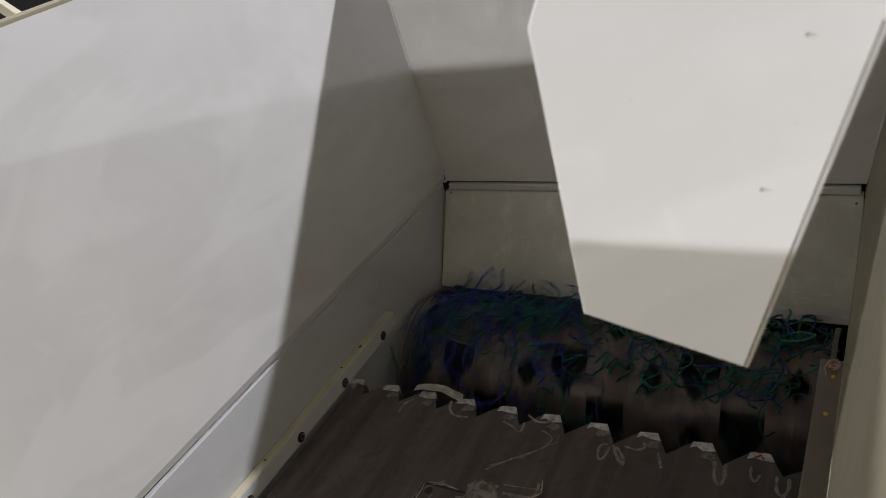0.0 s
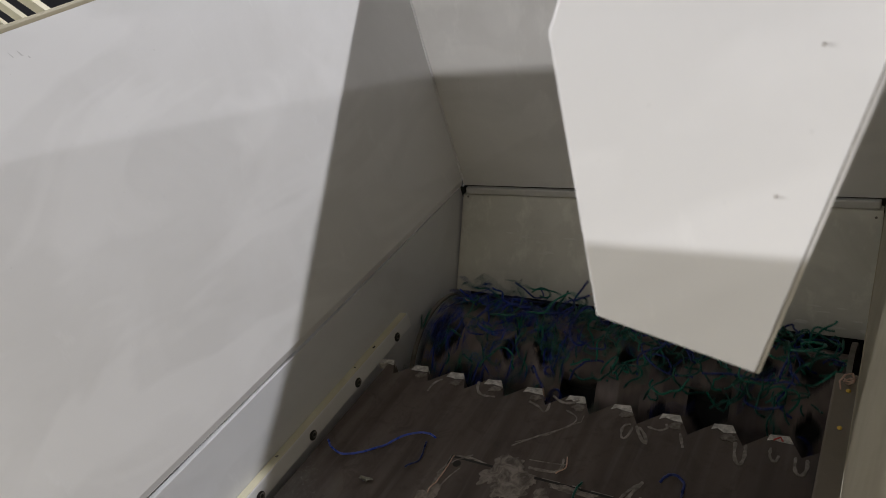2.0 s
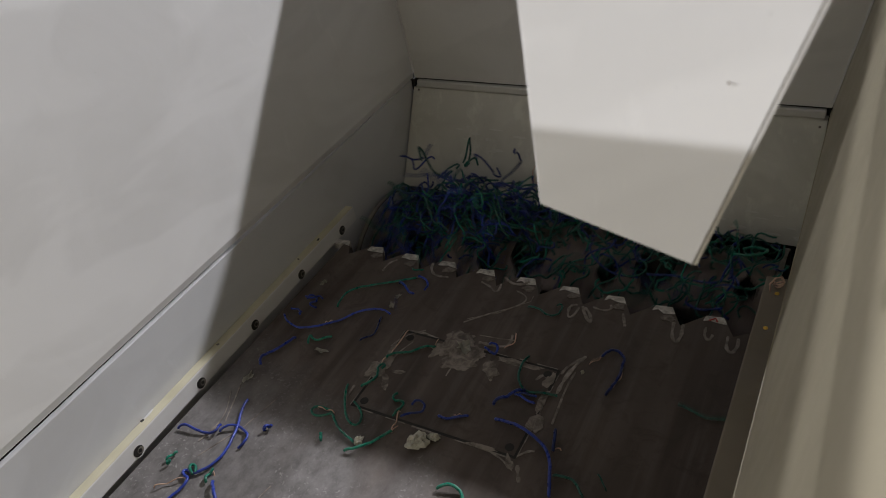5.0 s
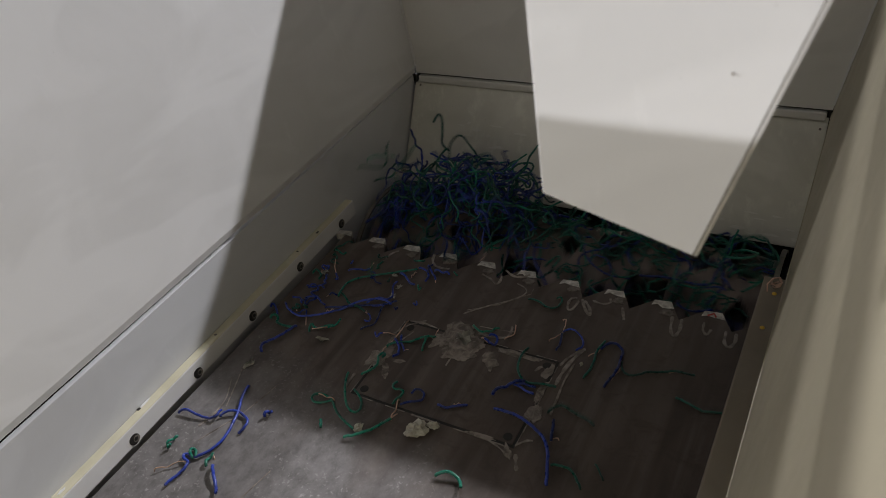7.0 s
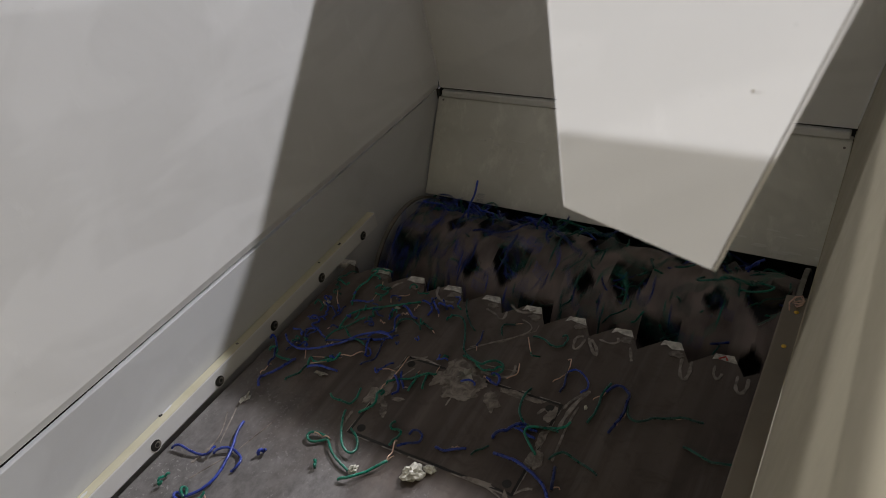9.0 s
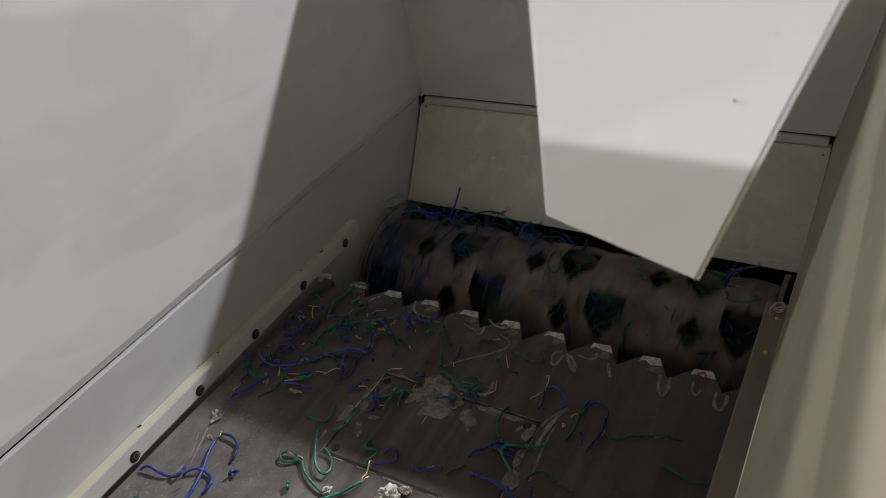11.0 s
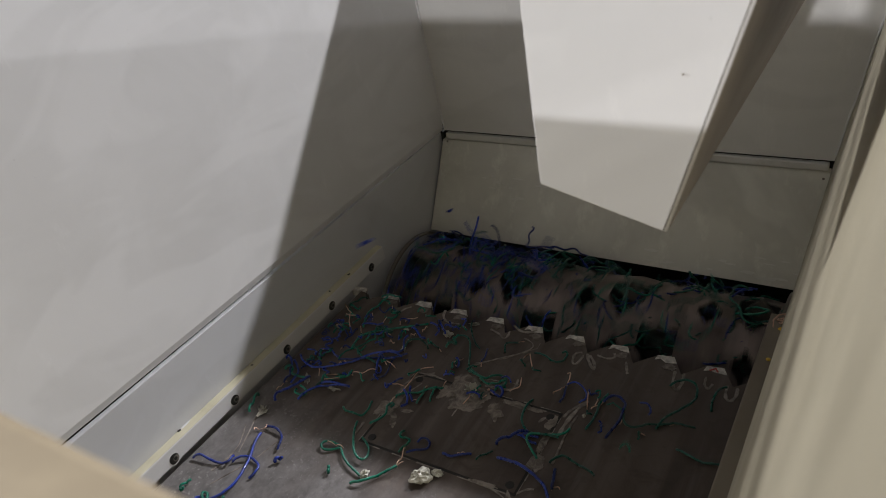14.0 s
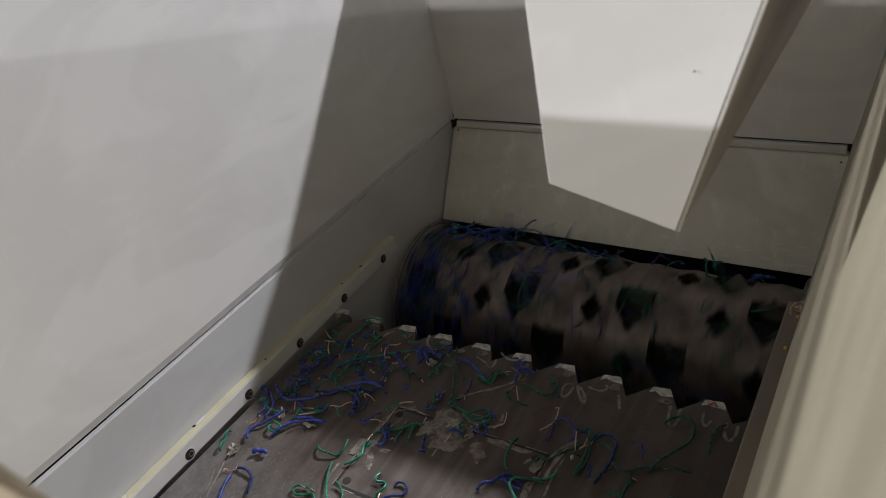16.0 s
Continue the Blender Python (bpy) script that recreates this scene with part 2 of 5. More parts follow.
# ---- the hall round the machine: added shell, kept dark to cut bounce light ----
tagged(part("floor", box(-9, 9, -9, 9, GROUND - 0.2, GROUND), CONCRETE), "grey worn concrete floor of a factory hall", "floor", kind="structure")
tagged(part("ceiling", box(-9, 9, -9, 9, 6.2, 6.4), HALL), "plain dark ceiling of a factory hall", "ceiling", kind="structure")
for nm, b in (("wall_north", (-9, 9, 9, 9.2)), ("wall_south", (-9, 9, -9.2, -9)), ("wall_east", (9, 9.2, -9, 9)), ("wall_west", (-9.2, -9, -9, 9))):
    tagged(part(nm, box(*b, GROUND, 6.2), HALL), "plain dark plaster wall of a factory hall", "wall", kind="structure")


# ---- the shredder's hopper ----
T = 0.006   # sheet thickness
Y0, Y1 = FRONT - 0.4, BACK + 0.02


def hopper():
    top = new("shredder_hopper")
    tagged(top, "flared off-white painted steel hopper of an industrial shredder", "hopper")
    fl = flare(RIM)
    yf, yb = 0.031, BACK + fl * 0.92
    # left: upper sheet, rolled lip at the seam, lower strip
    foot = SEAM + 0.013
    fo = flare(foot)
    left = part("left_panel", slab([(-fo + 0.0095, FRONT, foot), (-fo, BACK, foot), (-fl, yb, RIM), (-fl, yf, RIM)], (-T, 0, 0)), WHITE, top,
                "large off-white panel with faint smudges")
    part("top_edge", box(-fl - 0.010, -fl + 0.001, yf, yb, RIM - 0.006, RIM + 0.004, 0.003), CREAM, left)
    part("folded_foot", slab([(-fo + 0.0095, FRONT, foot), (-fo, BACK, foot), (-fo - 0.003, BACK, SEAM + 0.0006), (-fo + 0.0065, FRONT, SEAM + 0.0006)], (-T, 0, 0)), WHITE, left)
    # dark backing of the joint, deepened to keep outside lamp light from leaking through
    part("joint", box(-0.036, -0.0125, FRONT, BACK + 0.03, SEAM - 0.15, SEAM + 0.012), DARK, left, "dark open joint")
    strip = part("left_strip", box(-0.010, 0.0, -0.3, 1.40, -0.40, SEAM - 0.0050, 0.001), STRIP, top, "grey-white lower side strip")
    strip.location.x, strip.rotation_euler.z = SKEW_X, radians(SKEW)
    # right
    right = part("right_panel", slab([(WIDTH + fo, FRONT, foot), (WIDTH + fo, BACK, foot), (WIDTH + fl, yb, RIM), (WIDTH + fl, yf, RIM)], (T, 0, 0)), SHADED_CREAM, top,
                 "cream side panel, its shade in the paint")
    part("top_edge", box(WIDTH + fl - 0.001, WIDTH + fl + 0.030, yf, yb, RIM - 0.006, RIM + 0.004, 0.003), SHADED_CREAM, right)
    part("folded_foot", slab([(WIDTH + fo, FRONT, foot), (WIDTH + fo, BACK, foot), (WIDTH + fo + 0.004, BACK, SEAM + 0.0008), (WIDTH + fo + 0.004, FRONT, SEAM + 0.0008)], (T, 0, 0)), SHADED_CREAM, right)
    part("joint", box(WIDTH + 0.017, WIDTH + 0.030, FRONT, BACK, SEAM - 0.02, SEAM + 0.012), DARK, right, "dark open joint")
    part("right_strip", box(WIDTH, WIDTH + 0.010, -0.3, 1.40, -0.40, SEAM - 0.0012, 0.001), CREAM, top, "cream lower side strip, its shade in the paint")
    # back: upper sheet, flat steel strip over the seam, sloping deflector above the rotor
    back = part("back_panel", slab([(-0.001, BACK + 0.001, SEAM + 0.001), (WIDTH + 0.001, BACK + 0.001, SEAM + 0.007), (WIDTH + fl, yb, RIM), (-fl, yb, RIM)], (0, T, 0)), GREY_WHITE, top)
    # dark blocks added to stop light leaking in at the corners
    for cx, cz in ((-0.016, SEAM - 0.006), (WIDTH + 0.016, SEAM)):
        part("corner_filler", box(cx - 0.014, cx + 0.0145, BACK - 0.001, BACK + 0.03, cz - 0.022, cz + 0.004), DARK, back)
    part("joint", box(-0.004, WIDTH + 0.004, BACK + 0.009, BACK + 0.02, SEAM - 0.03, SEAM + 0.02), DARK, back, "dark open joint")
    part("top_edge", box(-fl - 0.03, WIDTH + fl + 0.03, yb - 0.001, yb + 0.030, RIM - 0.006, RIM + 0.004, 0.003), CREAM, back)
    part("seam_strip", slab([(0.006, BACK - 0.006, SEAM - 0.017), (WIDTH - 0.006, BACK - 0.006, SEAM - 0.011), (WIDTH - 0.006, BACK - 0.006, SEAM + 0.0035), (0.006, BACK - 0.006, SEAM - 0.0025)], (0, 0.012, 0), 0.0025), GREY_WHITE, back, "narrow grey-white strip with dark joints")
    part("deflector", slab([(-0.005, BACK - 0.004, SEAM - 0.0205), (WIDTH - 0.002, BACK - 0.004, SEAM - 0.0145),
                            (WIDTH - 0.002, 1.206, -0.047), (-0.005, 1.206, -0.047)], (0, 0.012, 0.004), 0.0012), DEFLECTOR, top,
         "scuffed grey-white deflector plate above the rotor")
    # front
    front = part("front_panel", slab([(0, FRONT, SEAM), (WIDTH, FRONT, SEAM), (WIDTH + fl, yf - 0.001, FRONT_RIM - 0.006), (-fl, yf - 0.001, FRONT_RIM - 0.006)], (0, -T, 0)), CREAM, top)
    part("top_edge", box(-fl - 0.03, WIDTH + fl + 0.03, yf - 0.040, yf + 0.001, FRONT_RIM - 0.008, FRONT_RIM, 0.003), TAN, front, "tan painted front rim")
    # made-up sloping piece that stands for the tan rim near the corner
    part("front_rim_piece", slab([(0.800, 0.033, 0.7185), (0.62, 0.057, 0.668), (0.62, -0.12, 0.70), (0.800, -0.12, 0.7505)], (0, 0, -0.006), 0.002), TAN, top, "rough tan sloping piece of the front rim")
    part("front_strip", box(0, WIDTH, FRONT - 0.012, FRONT, 0.012, SEAM - 0.004, 0.001), CREAM, top)
    return top


HOPPER = hopper()


def wear():
    fl = flare(RIM)
    for x0, s in ((0.0, -1), (WIDTH, 1)):
        r = random.Random(5)
        pts = []
        for k in range(25):
            q = k / 24
            z = SEAM + 0.016 + q * (RIM - SEAM - 0.03)
            pts.append((x0 + s * (flare(z) - 0.0012) + r.uniform(-0.0006, 0.0006), BACK + 0.92 * flare(z) - 0.0012 + r.uniform(-0.0006, 0.0006), z))
        part("corner_weld", tube(pts, 0.0022, 6), WHITE, HOPPER, "rough chipped weld in the corner")
    for x, z in ((0.010, 0.130), (WIDTH - 0.012, 0.128), (0.56, 0.125)):
        y = 1.206 + (BACK - 0.004 - 1.206) * (z + 0.047) / (SEAM - 0.0145 + 0.047)
        part("rust_spot", disc_prism((x, y - 0.0006, z), (0, -1, 0.6), 0.0022, 0.0012, 9), CHEEK, HOPPER, "small dark rust spot")
    r = random.Random(8)
    for k in range(26):
        x, z = (0.10 + 0.16 * r.random(), 0.035 + 0.04 * r.random()) if k < 9 else (0.50 + 0.29 * r.random(), -0.036 + 0.035 * r.random() ** 2)
        y = 1.206 + (BACK - 0.004 - 1.206) * (z + 0.047) / (SEAM - 0.0145 + 0.047)
        long_, tall = r.uniform(0.006, 0.022), r.uniform(0.001, 0.0035)
        ring = [(x + long_ * r.uniform(0.4, 1.0) * math.cos(a), y - 0.0012 + 0.68 * tall * math.sin(a), z + tall * r.uniform(0.5, 1.0) * math.sin(a)) for a in (2 * math.pi * j / 12 for j in range(12))]
        part("scuff", slab(ring, (0, 0.0010, -0.0007)), SCUFF, HOPPER, "pale rubbed scuff")
    for k in range(22):
        y, z = 0.50 + 0.20 * r.random() if k < 14 else 0.25 + 0.7 * r.random(), 0.735 - 0.11 * r.random()
        x = -flare(z) + 0.0095 * (BACK - y) / (BACK - FRONT) * (RIM - z) / (RIM - SEAM) + 0.0002
        tall, wide = r.uniform(0.004, 0.014), r.uniform(0.0006, 0.0016)
        ring = [(x + 0.18 * tall * math.sin(a) * -1, y + wide * math.cos(a) - 0.4 * tall * math.sin(a), z + tall * math.sin(a)) for a in (2 * math.pi * j / 10 for j in range(10))]
        part("dirt_streak", slab(ring, (-0.0008, 0, 0)), DIRT, HOPPER, "faint grey dirt streak")
    for y, z in ((0.383, 0.089), (0.70, 0.105), (0.30, 0.12), (0.52, 0.075)):
        part("paint_fleck", disc_prism((0.0004, y, z), (1, 0, 0), 0.0022, 0.0010, 7), WHITE, HOPPER)


wear()


# ---- the machine's base on the hall floor ----
def base():
    top = new("shredder_machine")
    tagged(top, "cream welded steel base of the shredder on the floor", "machine")
    part("body", box(-0.03, WIDTH + 0.03, -0.30, 1.30, GROUND + 0.10, -0.432, 0.004), CREAM, top)
    for x in (-0.06, WIDTH - 0.04):
        part("skid", box(x, x + 0.10, -0.40, 1.40, GROUND, GROUND + 0.10, 0.004), DARK, top)
    for x in (-0.03, WIDTH + 0.012):
        part("side_support", box(x, x + 0.018, -0.29, 1.29, -0.432, -0.03, 0.002), CREAM, top)
    return top


base()


# ---- the hanging baffle near the right rim ----
def baffle():
    y = 0.372
    pts = [(0.706, y, 0.592), (0.7865, y, 0.569), (0.838, y, 0.735), (0.842, y, 0.746), (0.95, y, 0.746), (0.95, y, 0.935), (0.80, y, 0.935), (0.7035, y, 0.744)]
    top = part("hanging_baffle", slab(pts, (0, 0.003, 0), 0.0008), BAFFLE)
    tagged(top, "white painted sheet-metal baffle with a folded flange, hung over the rim", "baffle")
    # browner than the face: the side plate's shade is in its paint
    part("side_plate", slab([(0.7868, y + 0.003, 0.5692), (0.7868, 1.0, 0.5640), (0.9, 1.0, 0.93), (0.9, y + 0.003, 0.935)], (-0.0025, 0, 0.0008)), DIRT_AND_SHADE, top,
         "side plate behind the face, its shade painted brown")
    for x, z in ((0.795, 0.668), (0.812, 0.732)):
        part("speck", disc_prism((x, y - 0.0003, z), (0, -1, 0), 0.0006, 0.0008, 8), DIRT_AND_SHADE, top)
    part("edge_joint", slab([(0.7842, y - 0.0004, 0.5702), (0.7849, y - 0.0004, 0.5699), (0.8362, y - 0.0004, 0.735), (0.8355, y - 0.0004, 0.735)], (0, 0.0010, 0)), CHEEK, top, "thin dark joint along the fold")
    return top


baffle()


# ---- the two clamping rails on the strips ----
def rail(x_wall, sign, width, height, bolt_z, y_end, material, face, label, bolts):
    x_face = x_wall + sign * width
    a, b = sorted((x_wall + sign * 0.0005, x_face))
    top = new("clamping_rail")
    tagged(top, label, "rail")
    part("face", box(a, b, -0.25, y_end, 0.0012, height - 0.0012, 0.0020), face, top)
    c, e = sorted((x_wall + sign * 0.0005, x_face - sign * 0.0006))
    part("top", box(c, e, -0.249, y_end - 0.002, height - 0.0050, height, 0.0022), material, top, "yellowed top face")
    for y in bolts:
        # flat discs copy the dark hole, its lit rim and lit wall in colour
        part("hole_rim", disc_prism((x_face - sign * 0.0012, y + 0.0010, bolt_z - 0.0010), (sign, 0, 0), 0.0104, 0.003, 22), face, top, "pale disc as the lit rim of the bolt hole")
        part("bolt_hole", disc_prism((x_face - sign * 0.001, y, bolt_z), (sign, 0, 0), 0.0090, 0.0032, 20), BOLT, top, "dark disc as the shaded bolt hole")
        part("bolt_head", disc_prism((x_face + sign * 0.0002, y + 0.0034, bolt_z - 0.0012), (sign, 0, 0), 0.0056, 0.0014, 16), CHEEK, top, "grey disc as bolt head and lit hole wall")
        part("bolt_socket", disc_prism((x_face + sign * 0.0008, y + 0.0022, bolt_z - 0.0006), (sign, 0, 0), 0.0034, 0.0012, 6), POCKET, top)
    return top


LEFT_RAIL = rail(0.0, 1, 0.0168, 0.0340, 0.0114, 1.008, RAIL_PAINT, WHITE, "chipped cream clamping rail with countersunk bolts", [0.9577 - 0.1363 * i for i in range(8)])
for k, (cy, cl, shade) in enumerate(((0.458, 0.020, WHITE), (0.446, 0.007, DARK), (0.895, 0.009, DARK), (0.835, 0.003, DARK), (0.61, 0.005, CHEEK), (0.30, 0.012, WHITE))):
    r = random.Random(60 + k)
    cx = 0.003 if k < 2 else r.uniform(0.006, 0.011)
    ring = [(cx + 0.0030 * r.uniform(0.5, 1.1) * math.cos(a), cy + cl * r.uniform(0.35, 0.65) * math.sin(a), 0.0343) for a in (2 * math.pi * j / 11 for j in range(11))]
    part("paint_chip", slab(ring, (0, 0, -0.0012)), shade, LEFT_RAIL, "flaked paint on the rail")
LEFT_RAIL.location.x, LEFT_RAIL.rotation_euler.z = SKEW_X, radians(SKEW)
rail(WIDTH, -1, 0.036, 0.0475, 0.026, 1.005, DIRT_AND_SHADE, DIRT_AND_SHADE, "dirty brown clamping rail along the cream wall", [0.85 - 0.1363 * i for i in range(7)])


# ---- rotor chamber ----
def chamber():
    top = new("rotor_chamber")
    tagged(top, "near-black chamber round the shredder's rotor, shade in its colour", "chamber")
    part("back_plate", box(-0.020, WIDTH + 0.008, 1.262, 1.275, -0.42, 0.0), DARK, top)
    # unseen plate, added to stop lamp light leaking in behind the deflector
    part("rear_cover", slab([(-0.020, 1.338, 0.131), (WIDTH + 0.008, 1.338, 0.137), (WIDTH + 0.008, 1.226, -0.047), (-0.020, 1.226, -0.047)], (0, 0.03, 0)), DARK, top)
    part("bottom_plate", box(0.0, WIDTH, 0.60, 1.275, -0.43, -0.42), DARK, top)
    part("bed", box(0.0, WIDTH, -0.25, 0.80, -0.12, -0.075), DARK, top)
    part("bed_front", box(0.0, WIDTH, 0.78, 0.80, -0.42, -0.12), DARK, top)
    for x0, x1 in ((0.020, 0.028), (WIDTH - 0.028, WIDTH - 0.020)):
        bm = bmesh.new()
        n = 48
        for x in (x0, x1):
            for r in (0.156, 0.1605):
                for k in range(n):
                    a = math.pi * (-0.25 + 1.5 * k / (n - 1))
                    bm.verts.new((x, AXIS[0] + r * math.cos(a), AXIS[1] + r * math.sin(a)))
        bm.verts.ensure_lookup_table()
        v = bm.verts
        for k in range(n - 1):
            for p, q in ((0, n), (n, 3 * n), (3 * n, 2 * n), (2 * n, 0)):
                bm.faces.new((v[p + k], v[p + k + 1], v[q + k + 1], v[q + k]))
        part("cheek_ring", bm, CHEEK, top, "worn steel ring round the rotor's end")
    return top


chamber()


# ---- rotor: ridged drum with knife pockets, turning about x ----
X0, X1 = 0.032, WIDTH - 0.032


def rotor():
    rings, per, seg = 10, 18, 216
    nx = rings * per
    step = (X1 - X0) / rings
    pockets = []
    for i in range(rings):
        for j in range(6):
            big = (i + j) % 2 == 0
            pockets.append(((i + 0.5) * step, (i * 0.063 + j / 6 + (0.0 if big else 0.03)) % 1.0, big))
    bm = bmesh.new()
    grid, flag = [], []
    for a in range(nx + 1):
        x = a * (X1 - X0) / nx
        u = (x / step) % 1.0
        ridge = abs(2 * u - 1)            # 0 on the crest, 1 in the groove
        row, frow = [], []
        for s in range(seg):
            th = s / seg
            r = RADIUS - 0.0045 * ridge
            inside = False
            for px, pt, big in pockets:
                dx = (x - px) / (0.030 if big else 0.019)
                dt = ((th - pt + 0.5) % 1.0 - 0.5) * 2 * math.pi * RADIUS
                if big:
                    hit = abs(dx) < 1 and (-0.012 < dt < 0.030 or (-0.056 < dt <= -0.012 and abs(dx) < (0.056 + dt) / 0.044))
                else:
                    hit = abs(dx) + abs(dt) / 0.026 < 1
                inside |= hit
            if inside:
                r -= 0.036
            row.append(bm.verts.new((x + X0, r * math.sin(2 * math.pi * th), r * math.cos(2 * math.pi * th))))
            frow.append(inside)
        grid.append(row)
        flag.append(frow)
    for a in range(nx):
        for s in range(seg):
            t = (s + 1) % seg
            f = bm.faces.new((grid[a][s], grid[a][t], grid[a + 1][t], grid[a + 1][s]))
            # faces of a pocket take the near-black, so its shade is coloured in
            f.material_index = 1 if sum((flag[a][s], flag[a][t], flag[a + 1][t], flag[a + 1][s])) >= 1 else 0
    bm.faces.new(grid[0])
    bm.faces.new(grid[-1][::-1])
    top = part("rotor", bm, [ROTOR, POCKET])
    tagged(top, "worn brown steel shredder rotor with rows of dark knife pockets", "rotor")
    shared = None
    for px, pt, big in pockets:
        if big:
            a = 2 * math.pi * (pt + 0.034)
            m = Matrix.Rotation(-a, 4, "X") @ Matrix.Translation((X0 + px, 0, RADIUS - 0.020)) @ Matrix.Rotation(radians(45), 4, "Y")
            if shared is None:
                shared = mesh_of("knife", box(-0.019, 0.019, -0.006, 0.006, -0.019, 0.019, 0.002), KNIFE)
            ob = new("knife", shared)
            ob.parent = top
            ob.matrix_local = m
    return top


ROTOR_OB = rotor()


# ---- the ram: toothed steel plate with a screwed hatch; its origin is at the tips of the teeth ----
TIP = 0.897


def ram():
    first = 0.416 - 5 * PITCH - 0.025    # left end of the first flat tip
    pts = []
    x = first
    while x < 0.765:
        pts += [(x, -0.003), (x + 0.025, 0.0), (x + 0.045, -0.035)]
        x += PITCH
    pts = [(min(max(px, 0.0312), 0.7625), py) for px, py in pts]
    outline = [(0.0312, -1.0), (0.0312, -0.030)] + pts + [(0.7625, -0.016), (0.7625, -1.0)]
    seen, clean = set(), []
    for p in outline:
        q = (round(p[0], 4), round(p[1], 4))
        if q not in seen:
            seen.add(q)
            clean.append(p)
    bm = slab([(px, py, 0.0) for px, py in clean], (0, 0, -0.062))
    bmesh.ops.triangulate(bm, faces=[f for f in bm.faces if len(f.verts) > 4])
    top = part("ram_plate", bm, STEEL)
    tagged(top, "dark brown steel pusher plate with a toothed front edge", "pusher")
    x = first
    while x < 0.74:
        part("tooth_edge", slab([(x - 0.0022, -0.0150, 0.0006), (x + 0.006, -0.0125 - 0.003 * math.sin(90 * x), 0.0006), (x + 0.016, -0.0140 + 0.003 * math.sin(140 * x), 0.0006),
                                 (x + 0.0325, -0.0135, 0.0006), (x + 0.025, 0.0006, 0.0004), (x, -0.0024, 0.0004)], (0, 0, -0.012)), EDGE, top,
             "chipped bare metal tooth tip")
        x += PITCH
    # hatch: a plate let into the ram, with an open joint round it
    hx0, hx1, hy0, hy1 = 0.266, 0.529, -0.343, -0.178
    jw = 0.0040
    for a, b, c, d in ((hx0, hx1, hy0, hy0 + jw), (hx0, hx1, hy1 - jw, hy1), (hx0, hx0 + jw, hy0 + jw, hy1 - jw), (hx1 - jw, hx1, hy0 + jw, hy1 - jw)):
        part("hatch_joint", box(a, b, c, d, -0.003, 0.0005), DARK, top)
    r = random.Random(12)
    for a, b, c, d, runs in ((hx0, hx1, hy1, hy1, 7), (hx1, hx1, hy0, hy1, 6), (hx0, hx1, hy0, hy0, 5), (hx0, hx0, hy0, hy1, 5)):
        for k in range(runs):
            u0, u1 = (k + r.uniform(0.0, 0.3)) / runs, (k + r.uniform(0.6, 1.0)) / runs
            w, side = r.uniform(0.0008, 0.0026), 1 if c == hy1 or a == hx1 else -1
            if c == d:
                bm = box(a + (b - a) * u0, a + (b - a) * u1, min(c, c + side * w), max(c, c + side * w), -0.002, 0.0007)
            else:
                bm = box(min(a, a + side * w), max(a, a + side * w), c + (d - c) * u0, c + (d - c) * u1, -0.002, 0.0007)
            part("joint_scuff", bm, CHALK, top, "pale rubbed edge along the joint")
    hatch = part("hatch", box(hx0 + 0.0042, hx1 - 0.0042, hy0 + 0.0042, hy1 - 0.0042, -0.003, 0.0008, 0.0003), STEEL, top, "flush steel hatch held by four screws")
    for sx in (0.282, 0.5145):
        for sy in (-0.329, -0.192):
            part("screw", disc_prism((sx, sy, 0.0008), (0, 0, 1), 0.0064, 0.0012, 16), DARK, hatch, "dark sunk screw")
    return top


RAM = ram()
RAM_ROWS = [(0.0, -0.049), (0.5, -0.035), (1.0, -0.019), (1.5, -0.001), (2.0, 0.009), (2.5, 0.0115), (3.0, 0.016), (3.5, 0.029), (4.0, 0.039), (4.5, 0.044),
            (5.3, 0.050), (6.2, 0.055), (7.0, 0.057), (7.5, 0.057), (8.0, 0.050), (8.5, 0.024), (9.0, 0.0), (9.5, -0.026), (10.0, -0.036), (10.4, -0.036), (11.0, -0.020),
            (11.7, 0.006), (12.5, 0.039), (13.0, 0.054), (13.5, 0.033), (14.0, 0.008), (14.5, -0.018), (15.0, -0.043), (15.5, -0.069), (16.0, -0.093)]


def stroke(t):
    for (a, p), (b, q) in zip(RAM_ROWS, RAM_ROWS[1:]):
        if t <= b:
            return p + (q - p) * (t - a) / (b - a)
    return RAM_ROWS[-1][1]


# ---- scuffs, dried glue and marks on the ram ----
def blot(name, x, y, radius, seed, material, label, thick=0.0012, stretch=1.0, turn=0.0):
    """A thin patch with a ragged outline."""
    rnd = random.Random(seed)
    n = 44
    reach = []
    for k in range(n):
        a = 2 * math.pi * k / n
        p = Vector((math.cos(a), math.sin(a), 7.3 * seed))
        reach.append(radius * (0.92 + 0.45 * noise.noise(1.3 * p) + 0.30 * noise.noise(3.1 * p) + 0.07 * rnd.uniform(-1, 1)))
    pts = []
    for k in range(n):
        a = 2 * math.pi * k / n
        u, v = reach[k] * math.cos(a) * stretch, reach[k] * math.sin(a)
        c, w = math.cos(radians(turn)), math.sin(radians(turn))
        pts.append((x + c * u - w * v, y + w * u + c * v, 0.0013 + 0.3 * thick))
    bm = bmesh.new()
    hub = bm.verts.new((x, y, 0.0014 + 0.3 * thick + 0.0001 * (seed % 5)))
    rim = [bm.verts.new((p[0], p[1], p[2] - 0.0003 + 0.0001 * (seed % 5))) for p in pts]
    foot = [bm.verts.new((p[0], p[1], 0.0002)) for p in pts]
    for k in range(n):
        m = (k + 1) % n
        bm.faces.new((hub, rim[k], rim[m]))
        bm.faces.new((rim[k], foot[k], foot[m], rim[m]))
    return part(name, bm, material, RAM, label)


